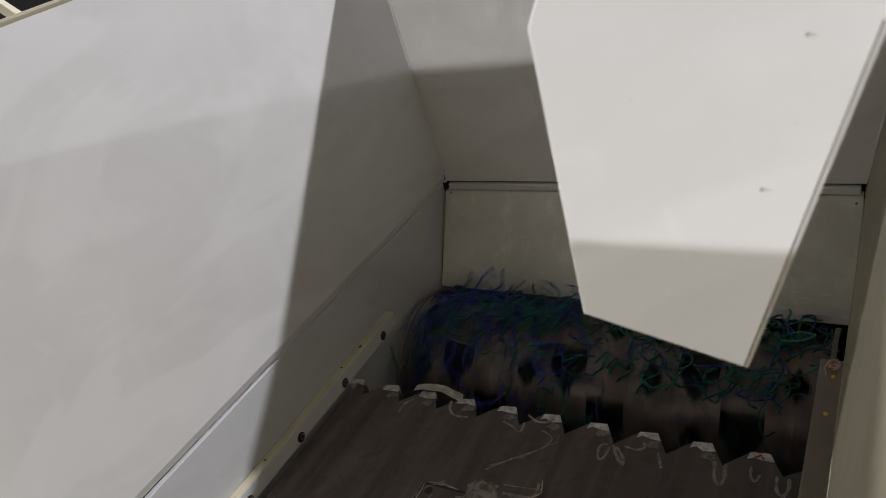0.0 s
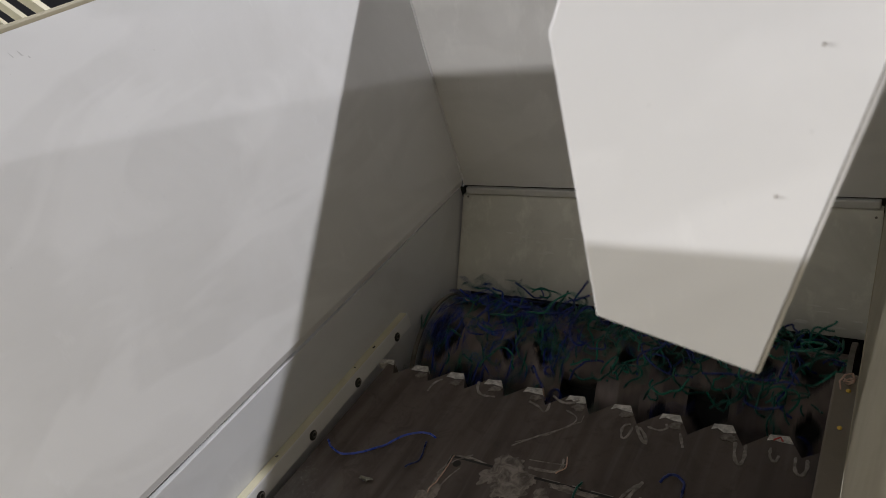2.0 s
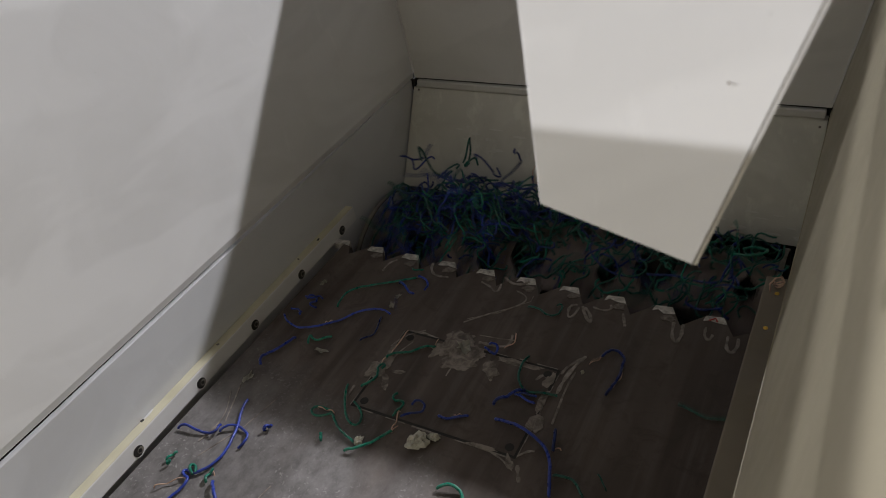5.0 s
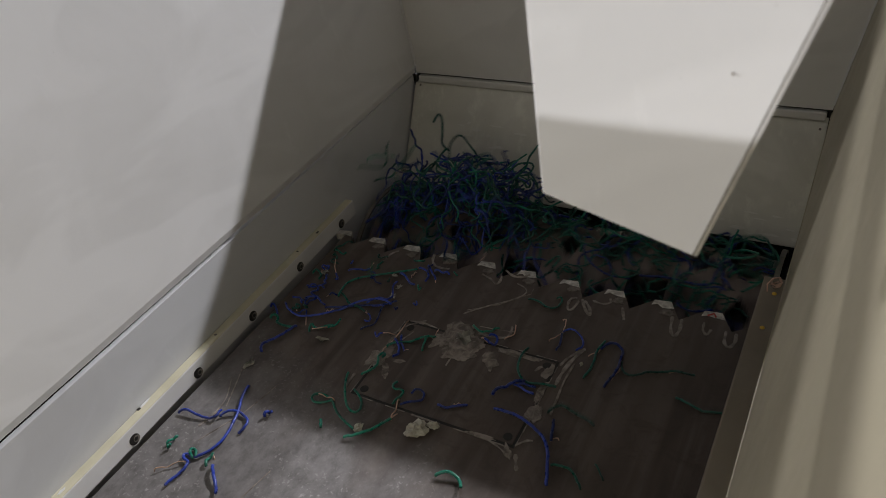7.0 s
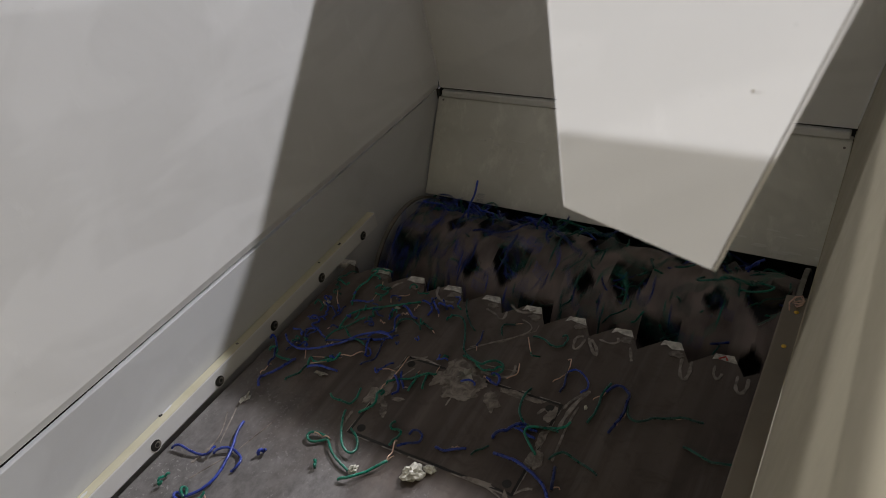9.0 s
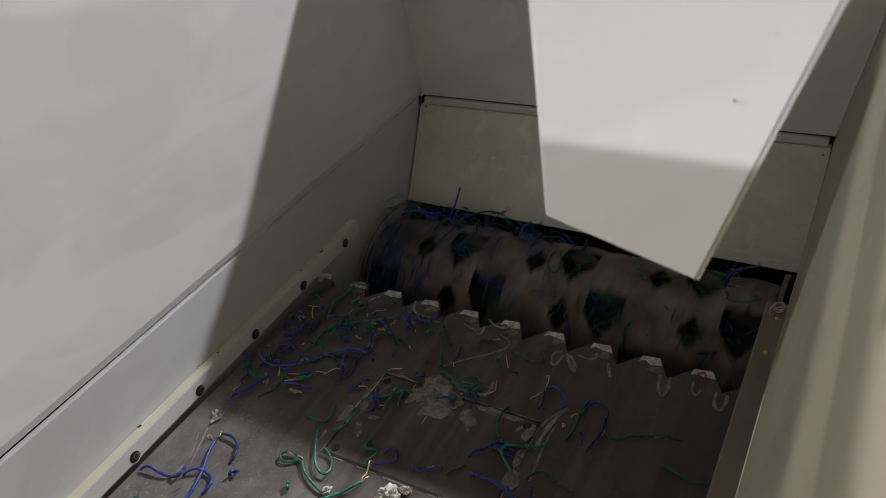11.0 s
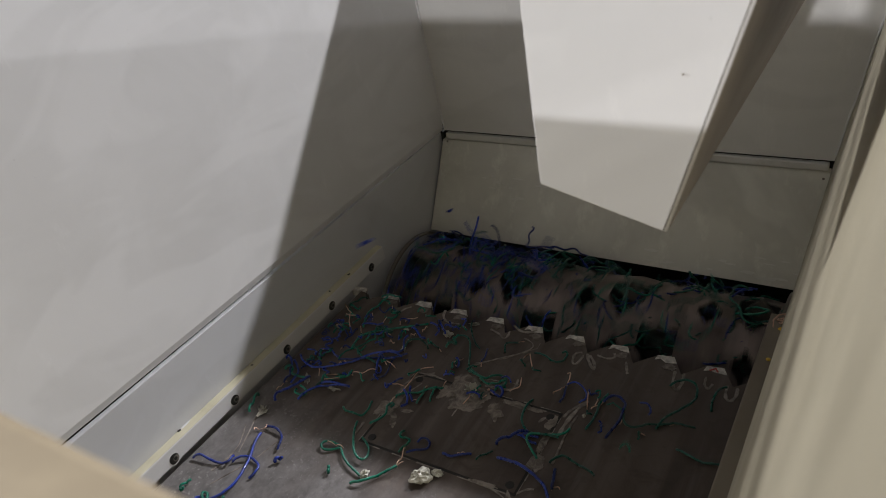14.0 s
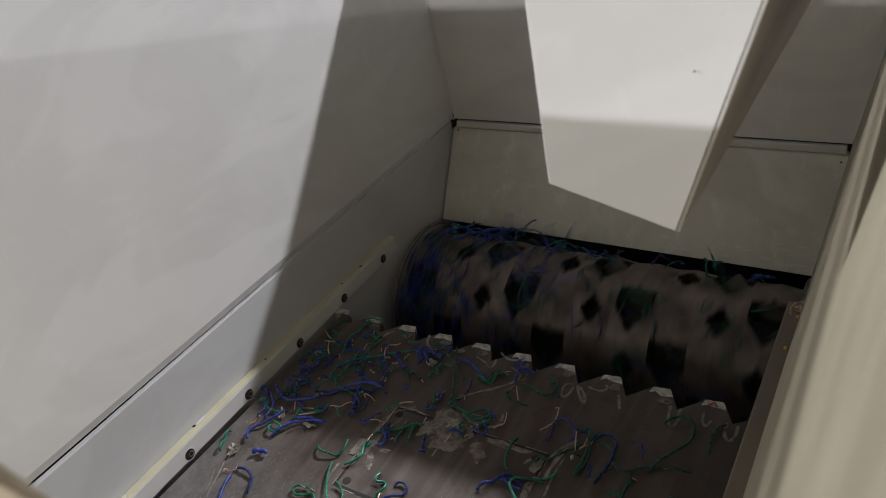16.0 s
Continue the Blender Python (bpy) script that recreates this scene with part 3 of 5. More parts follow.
for gx, gy, size, seed, lift_, long_, turn_ in (
        (0.364, -0.180, 0.030, 3, 0.0012, 1.0, 0), (0.378, -0.214, 0.021, 8, 0.0006, 1.3, 20), (0.345, -0.196, 0.016, 18, 0.0009, 1.4, 60), (0.396, -0.190, 0.015, 19, 0.0014, 1.2, 0),
        (0.433, -0.211, 0.011, 4, 0.0010, 1.9, -62), (0.300, -0.262, 0.004, 20, 0.0003, 3.0, 10), (0.268, -0.264, 0.015, 6, 0.0006, 1.7, 70), (0.292, -0.286, 0.006, 16, 0.0004, 2.8, -55)):
    blot("glue_smear", gx, gy, size, seed, SMEAR, "torn patch of dried glue over the joint", lift_, long_, turn_)
for gx, gy, size, seed, long_, turn_ in (
        (0.462, -0.186, 0.0065, 5, 5.5, 0), (0.521, -0.203, 0.007, 7, 2.2, 85), (0.524, -0.243, 0.006, 14, 3.6, 88), (0.533, -0.279, 0.012, 9, 1.6, 75), (0.524, -0.352, 0.005, 10, 2.6, -50),
        (0.267, -0.225, 0.004, 13, 5.0, 92), (0.480, -0.341, 0.004, 15, 6.0, 2)):
    blot("glue_smear", gx, gy, size, seed, SMEAR, "pale scuff along the joint", 0.0003, long_, turn_)


def chalk_stroke(x, y, heading, half, *steps):
    """A pale rubbed stroke on the steel: steps of metres and degrees of turn."""
    pts, h = [Vector((x, y, 0))], radians(heading)
    for length, turn in steps:
        h += radians(turn)
        pts.append(pts[-1] + Vector((math.cos(h), math.sin(h), 0)) * length)
    for _ in range(2):
        cut = [pts[0]]
        for p, q in zip(pts, pts[1:]):
            cut += [p.lerp(q, 0.25), p.lerp(q, 0.75)]
        pts = cut + [pts[-1]]
    rnd = random.Random(int(9000 * abs(x + 3 * y)))
    bm = bmesh.new()
    edge = []
    for k, p in enumerate(pts):
        way = (pts[min(len(pts) - 1, k + 1)] - pts[max(0, k - 1)]).normalized()
        off = Vector((-way.y, way.x, 0)) * half * rnd.uniform(0.55, 1.15) * (0.45 if k in (0, len(pts) - 1) else 1.0)
        edge.append([bm.verts.new(Vector((p.x, p.y, zz)) + sg * off) for sg, zz in ((-1, -0.0006), (-1, 0.0011), (1, 0.0011), (1, -0.0006))])
    for e, f in zip(edge, edge[1:]):
        for j in range(3):
            bm.faces.new((e[j], f[j], f[j + 1], e[j + 1]))
    part("rub_mark", bm, CHALK, RAM, "pale rubbed stroke on the steel")


chalk_stroke(0.332, -0.034, -17, 0.0022, (0.023, 0), (0.015, -26), (0.008, 91), (0.017, 53))
chalk_stroke(0.347, -0.133, 46, 0.0014, (0.039, 0), (0.037, -8), (0.028, 11), (0.016, 40), (0.025, 71))
chalk_stroke(0.367, -0.011, -35, 0.0024, (0.020, 0), (0.018, 43), (0.014, 41))
chalk_stroke(0.509, -0.044, -95, 0.0022, (0.021, 0), (0.008, -38), (0.011, -103), (0.019, -30), (0.011, -70))
chalk_stroke(0.513, -0.039, -62, 0.0026, (0.017, 0), (0.019, 10), (0.005, 57), (0.019, 112), (0.016, 18))
chalk_stroke(0.529, -0.036, -12, 0.0020, (0.018, 0), (0.014, 46), (0.010, 84))
chalk_stroke(0.577, -0.036, -68, 0.0022, (0.029, 0))
chalk_stroke(0.653, -0.031, -83, 0.0026, (0.030, 0), (0.017, 29), (0.019, 133), (0.024, 19))
chalk_stroke(0.699, -0.028, -87, 0.0024, (0.018, 0), (0.012, 42), (0.015, 123))
chalk_stroke(0.732, -0.036, -88, 0.0028, (0.024, 0), (0.014, 40), (0.017, 117), (0.018, 27))
chalk_stroke(0.227, -0.012, -76, 0.0024, (0.019, 0), (0.020, 37), (0.025, 46))
chalk_stroke(0.148, -0.059, 93, 0.0020, (0.022, 0), (0.018, -45))
chalk_stroke(0.554, -0.140, -111, 0.0030, (0.025, 0), (0.032, 11), (0.027, 10))
chalk_stroke(0.550, -0.174, -94, 0.0016, (0.035, 0), (0.035, 9), (0.030, -1))
chalk_stroke(0.549, -0.146, -121, 0.0020, (0.026, 0), (0.017, 19))
chalk_stroke(0.273, -0.178, 12, 0.0012, (0.024, 0), (0.026, -23))
chalk_stroke(0.390, -0.165, 2, 0.0024, (0.021, 0), (0.023, 5), (0.012, 63), (0.017, 35))
chalk_stroke(0.291, -0.198, -112, 0.0016, (0.023, 0), (0.022, 10), (0.016, 20))
chalk_stroke(0.069, -0.385, -59, 0.0009, (0.039, 0), (0.021, -18), (0.021, -16))
chalk_stroke(0.095, -0.447, -101, 0.0024, (0.016, 0), (0.018, -5))
chalk_stroke(0.456, -0.343, 14, 0.0014, (0.021, 0), (0.018, -35), (0.021, 6), (0.018, -17))
chalk_stroke(0.535, -0.351, -63, 0.0030, (0.026, 0))
chalk_stroke(0.261, -0.218, 69, 0.0014, (0.030, 0), (0.034, -29))
chalk_stroke(0.502, -0.208, 66, 0.0022, (0.017, 0), (0.014, -107))
chalk_stroke(0.529, -0.338, 50, 0.0016, (0.017, 0), (0.008, -35))
chalk_stroke(0.374, -0.245, 91, 0.0014, (0.019, 0), (0.016, -30))
chalk_stroke(0.101, -0.435, 111, 0.0010, (0.025, 0), (0.028, 0), (0.024, 3))
chalk_stroke(0.254, -0.341, 101, 0.0020, (0.014, 0), (0.020, -9))
for k in range(1, 9):
    blot("tooth_dust", 0.025 + PITCH * k + 0.012, -0.021 - 0.002 * (k % 3), 0.0075, 40 + k, TOOTH_DUST, "pale dust rubbed on a tooth", 0.0002, 1.5, 8 * (k % 4))
part("red_mark", tube([(0.700, -0.012, 0.0006), (0.708, -0.005, 0.0008), (0.712, -0.012, 0.0006)], 0.0016, 5), RED, RAM, "smudge of red marker on a tooth")
for k, (ax_, ay, bx, by) in enumerate(((0.349, -0.123, 0.419, -0.066), (0.415, -0.068, 0.430, -0.040), (0.385, -0.150, 0.442, -0.143), (0.105, -0.50, 0.15, -0.37), (0.20, -0.62, 0.24, -0.50))):
    part("scratch", tube([(ax_, ay, -0.0003), ((ax_ + bx) / 2 + 0.008, (ay + by) / 2, -0.0002), (bx, by, -0.0003)], 0.0010, 5), SMEAR, RAM, "long pale scratch")


# ---- movement of the ram and of what lies on it ----
RIDE = []      # things that lie on the ram: object, x, y, z, time of landing
TUMBLE = []    # scraps that dance on the rotor
SPIN = 430.0   # degrees a second
HEAP = ((0.0, 0.045), (1.0, 0.078), (1.5, 0.066), (2.0, 0.058), (2.6, 0.064), (3.5, 0.065), (4.7, 0.13), (6.0, 0.145), (6.8, 0.155), (7.2, 0.15), (8.0, 0.11), (8.6, 0.03), (9.0, 0.010), (9.5, 0.034),
        (10.2, 0.014), (12.3, 0.012), (13.0, 0.055), (13.5, 0.045), (14.5, 0.022), (15.0, 0.03), (15.5, 0.03), (16.0, 0.010))


GREEN_SINK = ((0.0, -0.012), (1.0, 0.0), (4.7, 0.0), (7.0, -0.012), (8.0, -0.028), (8.6, -0.052), (10.2, -0.056), (12.3, -0.050), (13.0, -0.042), (14.0, -0.044), (15.0, -0.060), (16.0, -0.070))


def heap(t):
    for (a, p), (b, q) in zip(HEAP, HEAP[1:]):
        if t <= b:
            return p + (q - p) * (t - a) / (b - a)
    return HEAP[-1][1]


def sunk(t):
    """How far the rotor has drawn the green heap in: it thins out after eight seconds and comes back a little at thirteen."""
    for (a, p), (b, q) in zip(GREEN_SINK, GREEN_SINK[1:]):
        if t <= b:
            return p + (q - p) * (t - a) / (b - a)
    return GREEN_SINK[-1][1]


def over_rotor(y):
    """Height just above the drum's skin."""
    d = y - AXIS[0]
    return AXIS[1] + math.sqrt(max(0.0, (RADIUS + 0.006) ** 2 - d * d))


# ---- scraps of stripped cable ----
def wire_path(length, curl, rnd, rise):
    n = max(6, min(20, int(length / 0.006)))
    pts, x, y, h = [], 0.0, 0.0, -radians(curl) / 2
    kink, phase, jag = rnd.uniform(0.2, 0.7), rnd.uniform(0, 6), rnd.uniform(0.0, 0.55)
    for k in range(n + 1):
        s = k / n
        pts.append(Vector((x, y, 0.0026 + rise * (0.5 - 0.5 * math.cos(2 * math.pi * (s + phase / 6))))))
        hh = h + radians(curl) * s + kink * math.sin(phase + 7 * s) + jag * math.sin(3 * phase + 19 * s)
        x, y = x + math.cos(hh) * length / n, y + math.sin(hh) * length / n
    mid = (pts[0] + pts[-1]) / 2
    chord = pts[-1] - pts[0]
    turn = -math.atan2(chord.y, chord.x)
    m = Matrix.Rotation(turn, 3, "Z")
    return [m @ Vector((p.x - mid.x, p.y - mid.y, 0)) + Vector((0, 0, p.z)) for p in pts]


COUNT = [0]
WORDS = {"blue_insulation": "blue", "shaded_blue_insulation": "dark blue", "green_insulation": "green", "shaded_green_insulation": "dark green", "bright_copper": "bare copper"}


def strand(colour, length, curl, bare, radius=0.0023, rise=0.006, where="on the steel plate", group="cable scraps on the ram"):
    COUNT[0] += 1
    rnd = random.Random(COUNT[0] * 7 + 5)
    pts = wire_path(length, curl, rnd, rise)
    word = WORDS[colour.name]
    if colour is COPPER:
        ob = part("copper_strand", tube(pts, 0.0011, 5), COPPER, smooth=True)
        return tagged(ob, "bare bright copper strand " + where, "copper strand", group)
    size = "short" if length < 0.045 else "long" if length > 0.09 else "bent"
    ob = part("cable_scrap", tube(pts, radius * rnd.uniform(0.85, 1.12), 7), colour, smooth=True)
    tagged(ob, "%s %s cable scrap %s" % (size, word, where), "cable scrap", group)
    if bare:
        way = (pts[-1] - pts[-2]).normalized()
        end = pts[-1] + 0.010 * way + Vector((0, 0, 0.001))
        part("copper_end", tube([pts[-1] - 0.002 * way, end, end + 0.012 * (way + Vector((0.3, -0.4, -0.05)))], 0.0010, 5), COPPER, ob, "bare copper end", True)
    return ob


def scrap(colour, x, y, heading, length, curl, landing, bare, radius=0.0023):
    ob = strand(colour, length, curl, bare, radius)
    RIDE.append((ob, x, y, 0.0005 + 0.0025 * (COUNT[0] % 3), heading, landing))


def bent(colour, x, y, heading, landing, radius, bare, *steps):
    """A scrap that lies in bends: steps of metres and degrees of turn, rounded off, in two or three slight humps."""
    COUNT[0] += 1
    rnd = random.Random(COUNT[0] * 13 + 1)
    pts, h = [Vector((0, 0, 0))], radians(heading)
    for length, turn in steps:
        h += radians(turn)
        pts.append(pts[-1] + Vector((math.cos(h), math.sin(h), 0)) * length)
    for _ in range(2):
        cut = [pts[0]]
        for p, q in zip(pts, pts[1:]):
            cut += [p.lerp(q, 0.25), p.lerp(q, 0.75)]
        pts = cut + [pts[-1]]
    mid = sum(pts, Vector()) / len(pts)
    hump, phase, total = rnd.uniform(0.002, 0.007), rnd.uniform(0.6, 1.4), len(pts) - 1
    for k, p in enumerate(pts):
        u = k / total
        p.z = radius + hump * abs(math.sin(math.pi * (phase + 0.8) * u)) + 0.0004 * rnd.uniform(-1, 1)
        p.x, p.y = p.x - mid.x + 0.0004 * rnd.uniform(-1, 1), p.y - mid.y + 0.0004 * rnd.uniform(-1, 1)
    word, span = WORDS[colour.name], sum(step[0] for step in steps)
    group = "cable scraps on the ram"
    if colour is COPPER:
        ob = tagged(part("copper_strand", tube(pts, radius, 5), COPPER, smooth=True), "bare bright copper strand on the steel plate", "copper strand", group)
    else:
        ob = part("cable_scrap", tube(pts, radius, 7), colour, smooth=True)
        size = "short" if span < 0.045 else "long curled" if span > 0.09 else "bent"
        tagged(ob, "%s %s cable scrap on the steel plate" % (size, word), "cable scrap", group)
        if bare:
            way = (pts[-1] - pts[-2]).normalized()
            end = pts[-1] + 0.007 * way
            part("copper_end", tube([pts[-1] - 0.002 * way, end, end + 0.007 * (way + Vector((0.25, -0.3, 0.05)))], 0.0009, 5), COPPER, ob, "bare copper end", True)
    RIDE.append((ob, x + mid.x, y + mid.y, 0.0012, 0, landing))


bent(BLUE, 0.109, -0.391, -74, 0.0, 0.0022, 0, (0.021, 0), (0.030, 14), (0.028, -9), (0.026, -10), (0.024, -25), (0.022, -27), (0.016, -62), (0.008, 90), (0.011, 85), (0.007, 16), (0.016, -81), (0.017, -25), (0.010, 3))
bent(BLUE, 0.043, -0.474, 42, 0.0, 0.0020, 0, (0.011, 0), (0.024, -46), (0.027, 14), (0.007, 22), (0.015, 78))
bent(BLUE, 0.109, -0.455, 58, 0.0, 0.0020, 0, (0.012, 0), (0.015, -31), (0.020, -36), (0.014, -28), (0.010, -46), (0.010, -33))
bent(COPPER, 0.085, -0.567, 43, 0.0, 0.0009, 0, (0.020, 0), (0.025, -1))
bent(GREEN, 0.124, -0.529, 153, 0.0, 0.0022, 0, (0.014, 0), (0.007, -57), (0.009, -101), (0.011, -49))
bent(GREEN, 0.151, -0.531, 128, 0.0, 0.0022, 1, (0.008, 0), (0.007, -47), (0.006, 6))
bent(GREEN, 0.069, -0.525, 75, 0.0, 0.0020, 0, (0.010, 0), (0.007, -14))
bent(GREEN, 0.075, -0.529, 48, 0.0, 0.0018, 0, (0.005, 0))
bent(BLUE, 0.160, -0.527, -41, 0.0, 0.0024, 0, (0.016, 0), (0.022, 0), (0.014, 0))
bent(NAVY, 0.110, -0.377, 6, 9.6, 0.0020, 0, (0.019, 0), (0.018, -27), (0.020, -35), (0.010, -22))
bent(COPPER, 0.105, -0.373, -49, 9.6, 0.0009, 0, (0.012, 0), (0.010, -102), (0.012, -33), (0.006, 127))
bent(BLUE, 0.173, -0.429, 80, 0.0, 0.0026, 0, (0.007, 0), (0.007, -78))
bent(GREEN, 0.264, -0.414, 122, 0.0, 0.0022, 0, (0.011, 0))
bent(GREEN, 0.251, -0.365, 173, 0.0, 0.0019, 0, (0.017, 0), (0.014, 19), (0.010, 64), (0.012, 76), (0.013, 54), (0.014, 14), (0.018, -84), (0.018, 11), (0.020, 12), (0.012, 4))
bent(COPPER, 0.224, -0.366, 3, 0.0, 0.0010, 0, (0.015, 0), (0.015, -5))
bent(GREEN, 0.242, -0.312, -67, 0.0, 0.0019, 0, (0.021, 0), (0.036, 11), (0.023, 16), (0.012, 39), (0.011, 87), (0.015, 34), (0.016, 22), (0.008, 23))
bent(GREEN, 0.201, -0.294, -43, 8.2, 0.0018, 0, (0.014, 0), (0.017, 47), (0.011, 4), (0.014, 47), (0.020, 50))
bent(GREEN, 0.306, -0.416, 23, 0.0, 0.0021, 1, (0.013, 0), (0.011, 28), (0.017, 1), (0.017, -3), (0.012, 15))
bent(COPPER, 0.352, -0.366, 97, 0.0, 0.0011, 0, (0.016, 0), (0.022, 9))
bent(GREEN, 0.323, -0.301, -98, 0.0, 0.0019, 0, (0.011, 0), (0.010, 61), (0.009, 92), (0.010, -81), (0.010, -59), (0.011, -34), (0.005, 29))
bent(NAVY, 0.354, -0.312, 72, 0.0, 0.0018, 0, (0.009, 0), (0.012, -73), (0.011, -46), (0.011, -65), (0.017, -39), (0.010, 20))
bent(GREEN, 0.264, -0.308, 44, 3.2, 0.0020, 0, (0.013, 0), (0.012, 16), (0.015, 50), (0.011, 23), (0.009, -65), (0.010, -86), (0.008, -89))
bent(COPPER, 0.271, -0.180, -80, 0.0, 0.0010, 0, (0.023, 0), (0.020, -13), (0.012, -15), (0.015, 12), (0.011, 18))
bent(GREEN, 0.269, -0.244, 40, 2.6, 0.0019, 1, (0.012, 0), (0.014, 3), (0.023, -16), (0.015, 21), (0.014, -16))
bent(GREEN, 0.309, -0.244, 94, 7.4, 0.0018, 1, (0.018, 0), (0.016, 7))
bent(GREEN, 0.327, -0.232, 112, 5.2, 0.0018, 0, (0.019, 0), (0.015, -26))
bent(BLUE, 0.273, -0.225, -38, 6.2, 0.0020, 0, (0.019, 0), (0.013, -20), (0.016, -35))
bent(BLUE, 0.280, -0.215, -65, 6.8, 0.0018, 1, (0.016, 0), (0.019, 23))
bent(NAVY, 0.401, -0.317, -18, 0.0, 0.0020, 0, (0.009, 0), (0.014, 44), (0.021, 5))
bent(COPPER, 0.422, -0.310, 35, 0.0, 0.0009, 0, (0.010, 0))
bent(TEAL, 0.451, -0.308, 61, 7.7, 0.0015, 0, (0.014, 0), (0.013, -19))
bent(BLUE, 0.479, -0.294, -10, 0.0, 0.0023, 0, (0.018, 0), (0.018, 8), (0.021, -13), (0.016, -3), (0.020, -22), (0.024, -20), (0.023, -11), (0.018, -1))
bent(TEAL, 0.476, -0.169, -101, 0.0, 0.0019, 0, (0.015, 0), (0.020, 15), (0.018, 18), (0.015, 22), (0.013, 34), (0.017, 26), (0.023, -12))
bent(GREEN, 0.530, -0.274, 143, 8.0, 0.0019, 0, (0.015, 0), (0.016, -4), (0.010, -19), (0.011, -49), (0.021, -51), (0.025, -2), (0.012, 47))
bent(NAVY, 0.465, -0.272, 64, 0.0, 0.0024, 0, (0.012, 0), (0.014, -13), (0.014, -4), (0.010, -12))
bent(BLUE, 0.486, -0.244, -13, 0.0, 0.0018, 0, (0.016, 0), (0.018, 0))
bent(NAVY, 0.491, -0.244, 27, 2.3, 0.0018, 0, (0.013, 0), (0.015, -37))
bent(TEAL, 0.549, -0.274, 54, 7.0, 0.0018, 0, (0.014, 0), (0.010, -26), (0.013, -48), (0.013, 18), (0.017, -23), (0.011, -10))
bent(NAVY, 0.562, -0.283, -76, 0.0, 0.0022, 0, (0.017, 0), (0.017, 3))
bent(COPPER, 0.570, -0.316, 67, 0.0, 0.0009, 0, (0.009, 0), (0.007, -91))
bent(TEAL, 0.585, -0.350, 2, 0.0, 0.0019, 0, (0.016, 0), (0.011, 7), (0.019, -59), (0.011, 1))
bent(TEAL, 0.635, -0.328, -46, 0.0, 0.0012, 0, (0.015, 0), (0.010, -7))
bent(GREEN, 0.455, -0.422, 37, 0.0, 0.0023, 0, (0.012, 0), (0.012, -27), (0.011, -28), (0.014, -37))
bent(TEAL, 0.290, -0.072, -1, 8.3, 0.0016, 0, (0.018, 0), (0.024, -47), (0.030, -18), (0.022, 1), (0.016, 23), (0.018, 29))
bent(TEAL, 0.292, -0.026, -66, 8.1, 0.0015, 0, (0.032, 0), (0.031, 17), (0.025, 8))
bent(GREEN, 0.351, -0.147, -19, 8.2, 0.0020, 0, (0.022, 0), (0.019, 4), (0.015, 84), (0.015, -37), (0.016, -69), (0.015, -41), (0.013, -57))
bent(GREEN, 0.376, -0.155, -37, 6.3, 0.0018, 0, (0.026, 0), (0.012, 85), (0.010, 5), (0.009, -41))
bent(BLUE, 0.410, -0.166, -9, 4.0, 0.0020, 0, (0.013, 0), (0.010, -44), (0.011, -63), (0.016, -85))
bent(COPPER, 0.401, -0.176, -19, 6.0, 0.0011, 0, (0.010, 0), (0.012, -2))
bent(COPPER, 0.434, -0.165, 46, 0.0, 0.0010, 0, (0.013, 0), (0.011, 38), (0.015, 28))
bent(COPPER, 0.499, -0.145, 11, 6.1, 0.0010, 0, (0.007, 0), (0.017, 62), (0.015, 11), (0.016, 19), (0.006, 72))
bent(BLUE, 0.512, -0.120, 26, 6.1, 0.0015, 0, (0.013, 0), (0.014, -40), (0.017, -34), (0.015, -28), (0.010, -68))
bent(NAVY, 0.512, -0.124, -75, 6.1, 0.0018, 0, (0.022, 0), (0.018, -16))
bent(TEAL, 0.572, -0.197, 73, 5.4, 0.0019, 0, (0.015, 0), (0.019, 19), (0.021, 9), (0.025, -25))
bent(COPPER, 0.564, -0.155, 48, 5.0, 0.0009, 0, (0.016, 0), (0.013, 22))
bent(NAVY, 0.604, -0.203, 73, 1.2, 0.0021, 0, (0.019, 0), (0.019, 6), (0.022, 21), (0.016, -10), (0.018, 53), (0.013, 69), (0.017, 37))
bent(COPPER, 0.609, -0.187, 75, 1.3, 0.0009, 0, (0.017, 0), (0.012, 13))
bent(TEAL, 0.612, -0.148, -76, 5.8, 0.0018, 0, (0.019, 0), (0.016, 36), (0.014, 67), (0.018, 26), (0.020, -28), (0.020, -10), (0.014, -29), (0.009, 29))
bent(COPPER, 0.670, -0.147, 12, 5.8, 0.0010, 0, (0.014, 0))
bent(TEAL, 0.699, -0.187, -18, 5.0, 0.0018, 0, (0.016, 0), (0.015, 1), (0.021, 19), (0.013, 11))
bent(TEAL, 0.433, -0.069, -1, 3.0, 0.0017, 0, (0.017, 0), (0.019, -30), (0.010, 26), (0.013, 53), (0.014, 34), (0.008, 47), (0.007, 90))
bent(TEAL, 0.386, -0.084, 119, 8.4, 0.0016, 1, (0.015, 0), (0.014, -38), (0.017, -84))
bent(GREEN, 0.124, -0.169, 98, 4.0, 0.0018, 0, (0.030, 0), (0.024, -35), (0.026, -26), (0.032, -13), (0.026, 9), (0.022, 7))
bent(GREEN, 0.119, -0.201, 81, 7.2, 0.0016, 0, (0.021, 0), (0.029, -19), (0.028, -11))
bent(GREEN, 0.122, -0.159, -29, 6.6, 0.0019, 0, (0.021, 0), (0.018, -10), (0.018, 39), (0.019, -20))
bent(GREEN, 0.108, -0.110, 112, 7.9, 0.0018, 0, (0.030, 0), (0.024, -15), (0.019, -18), (0.022, -2))
bent(GREEN, 0.088, -0.020, 31, 7.1, 0.0017, 0, (0.027, 0), (0.018, -50))
bent(GREEN, 0.123, -0.058, 60, 8.4, 0.0018, 0, (0.011, 0), (0.016, -75), (0.014, -29), (0.011, -65), (0.020, -79))
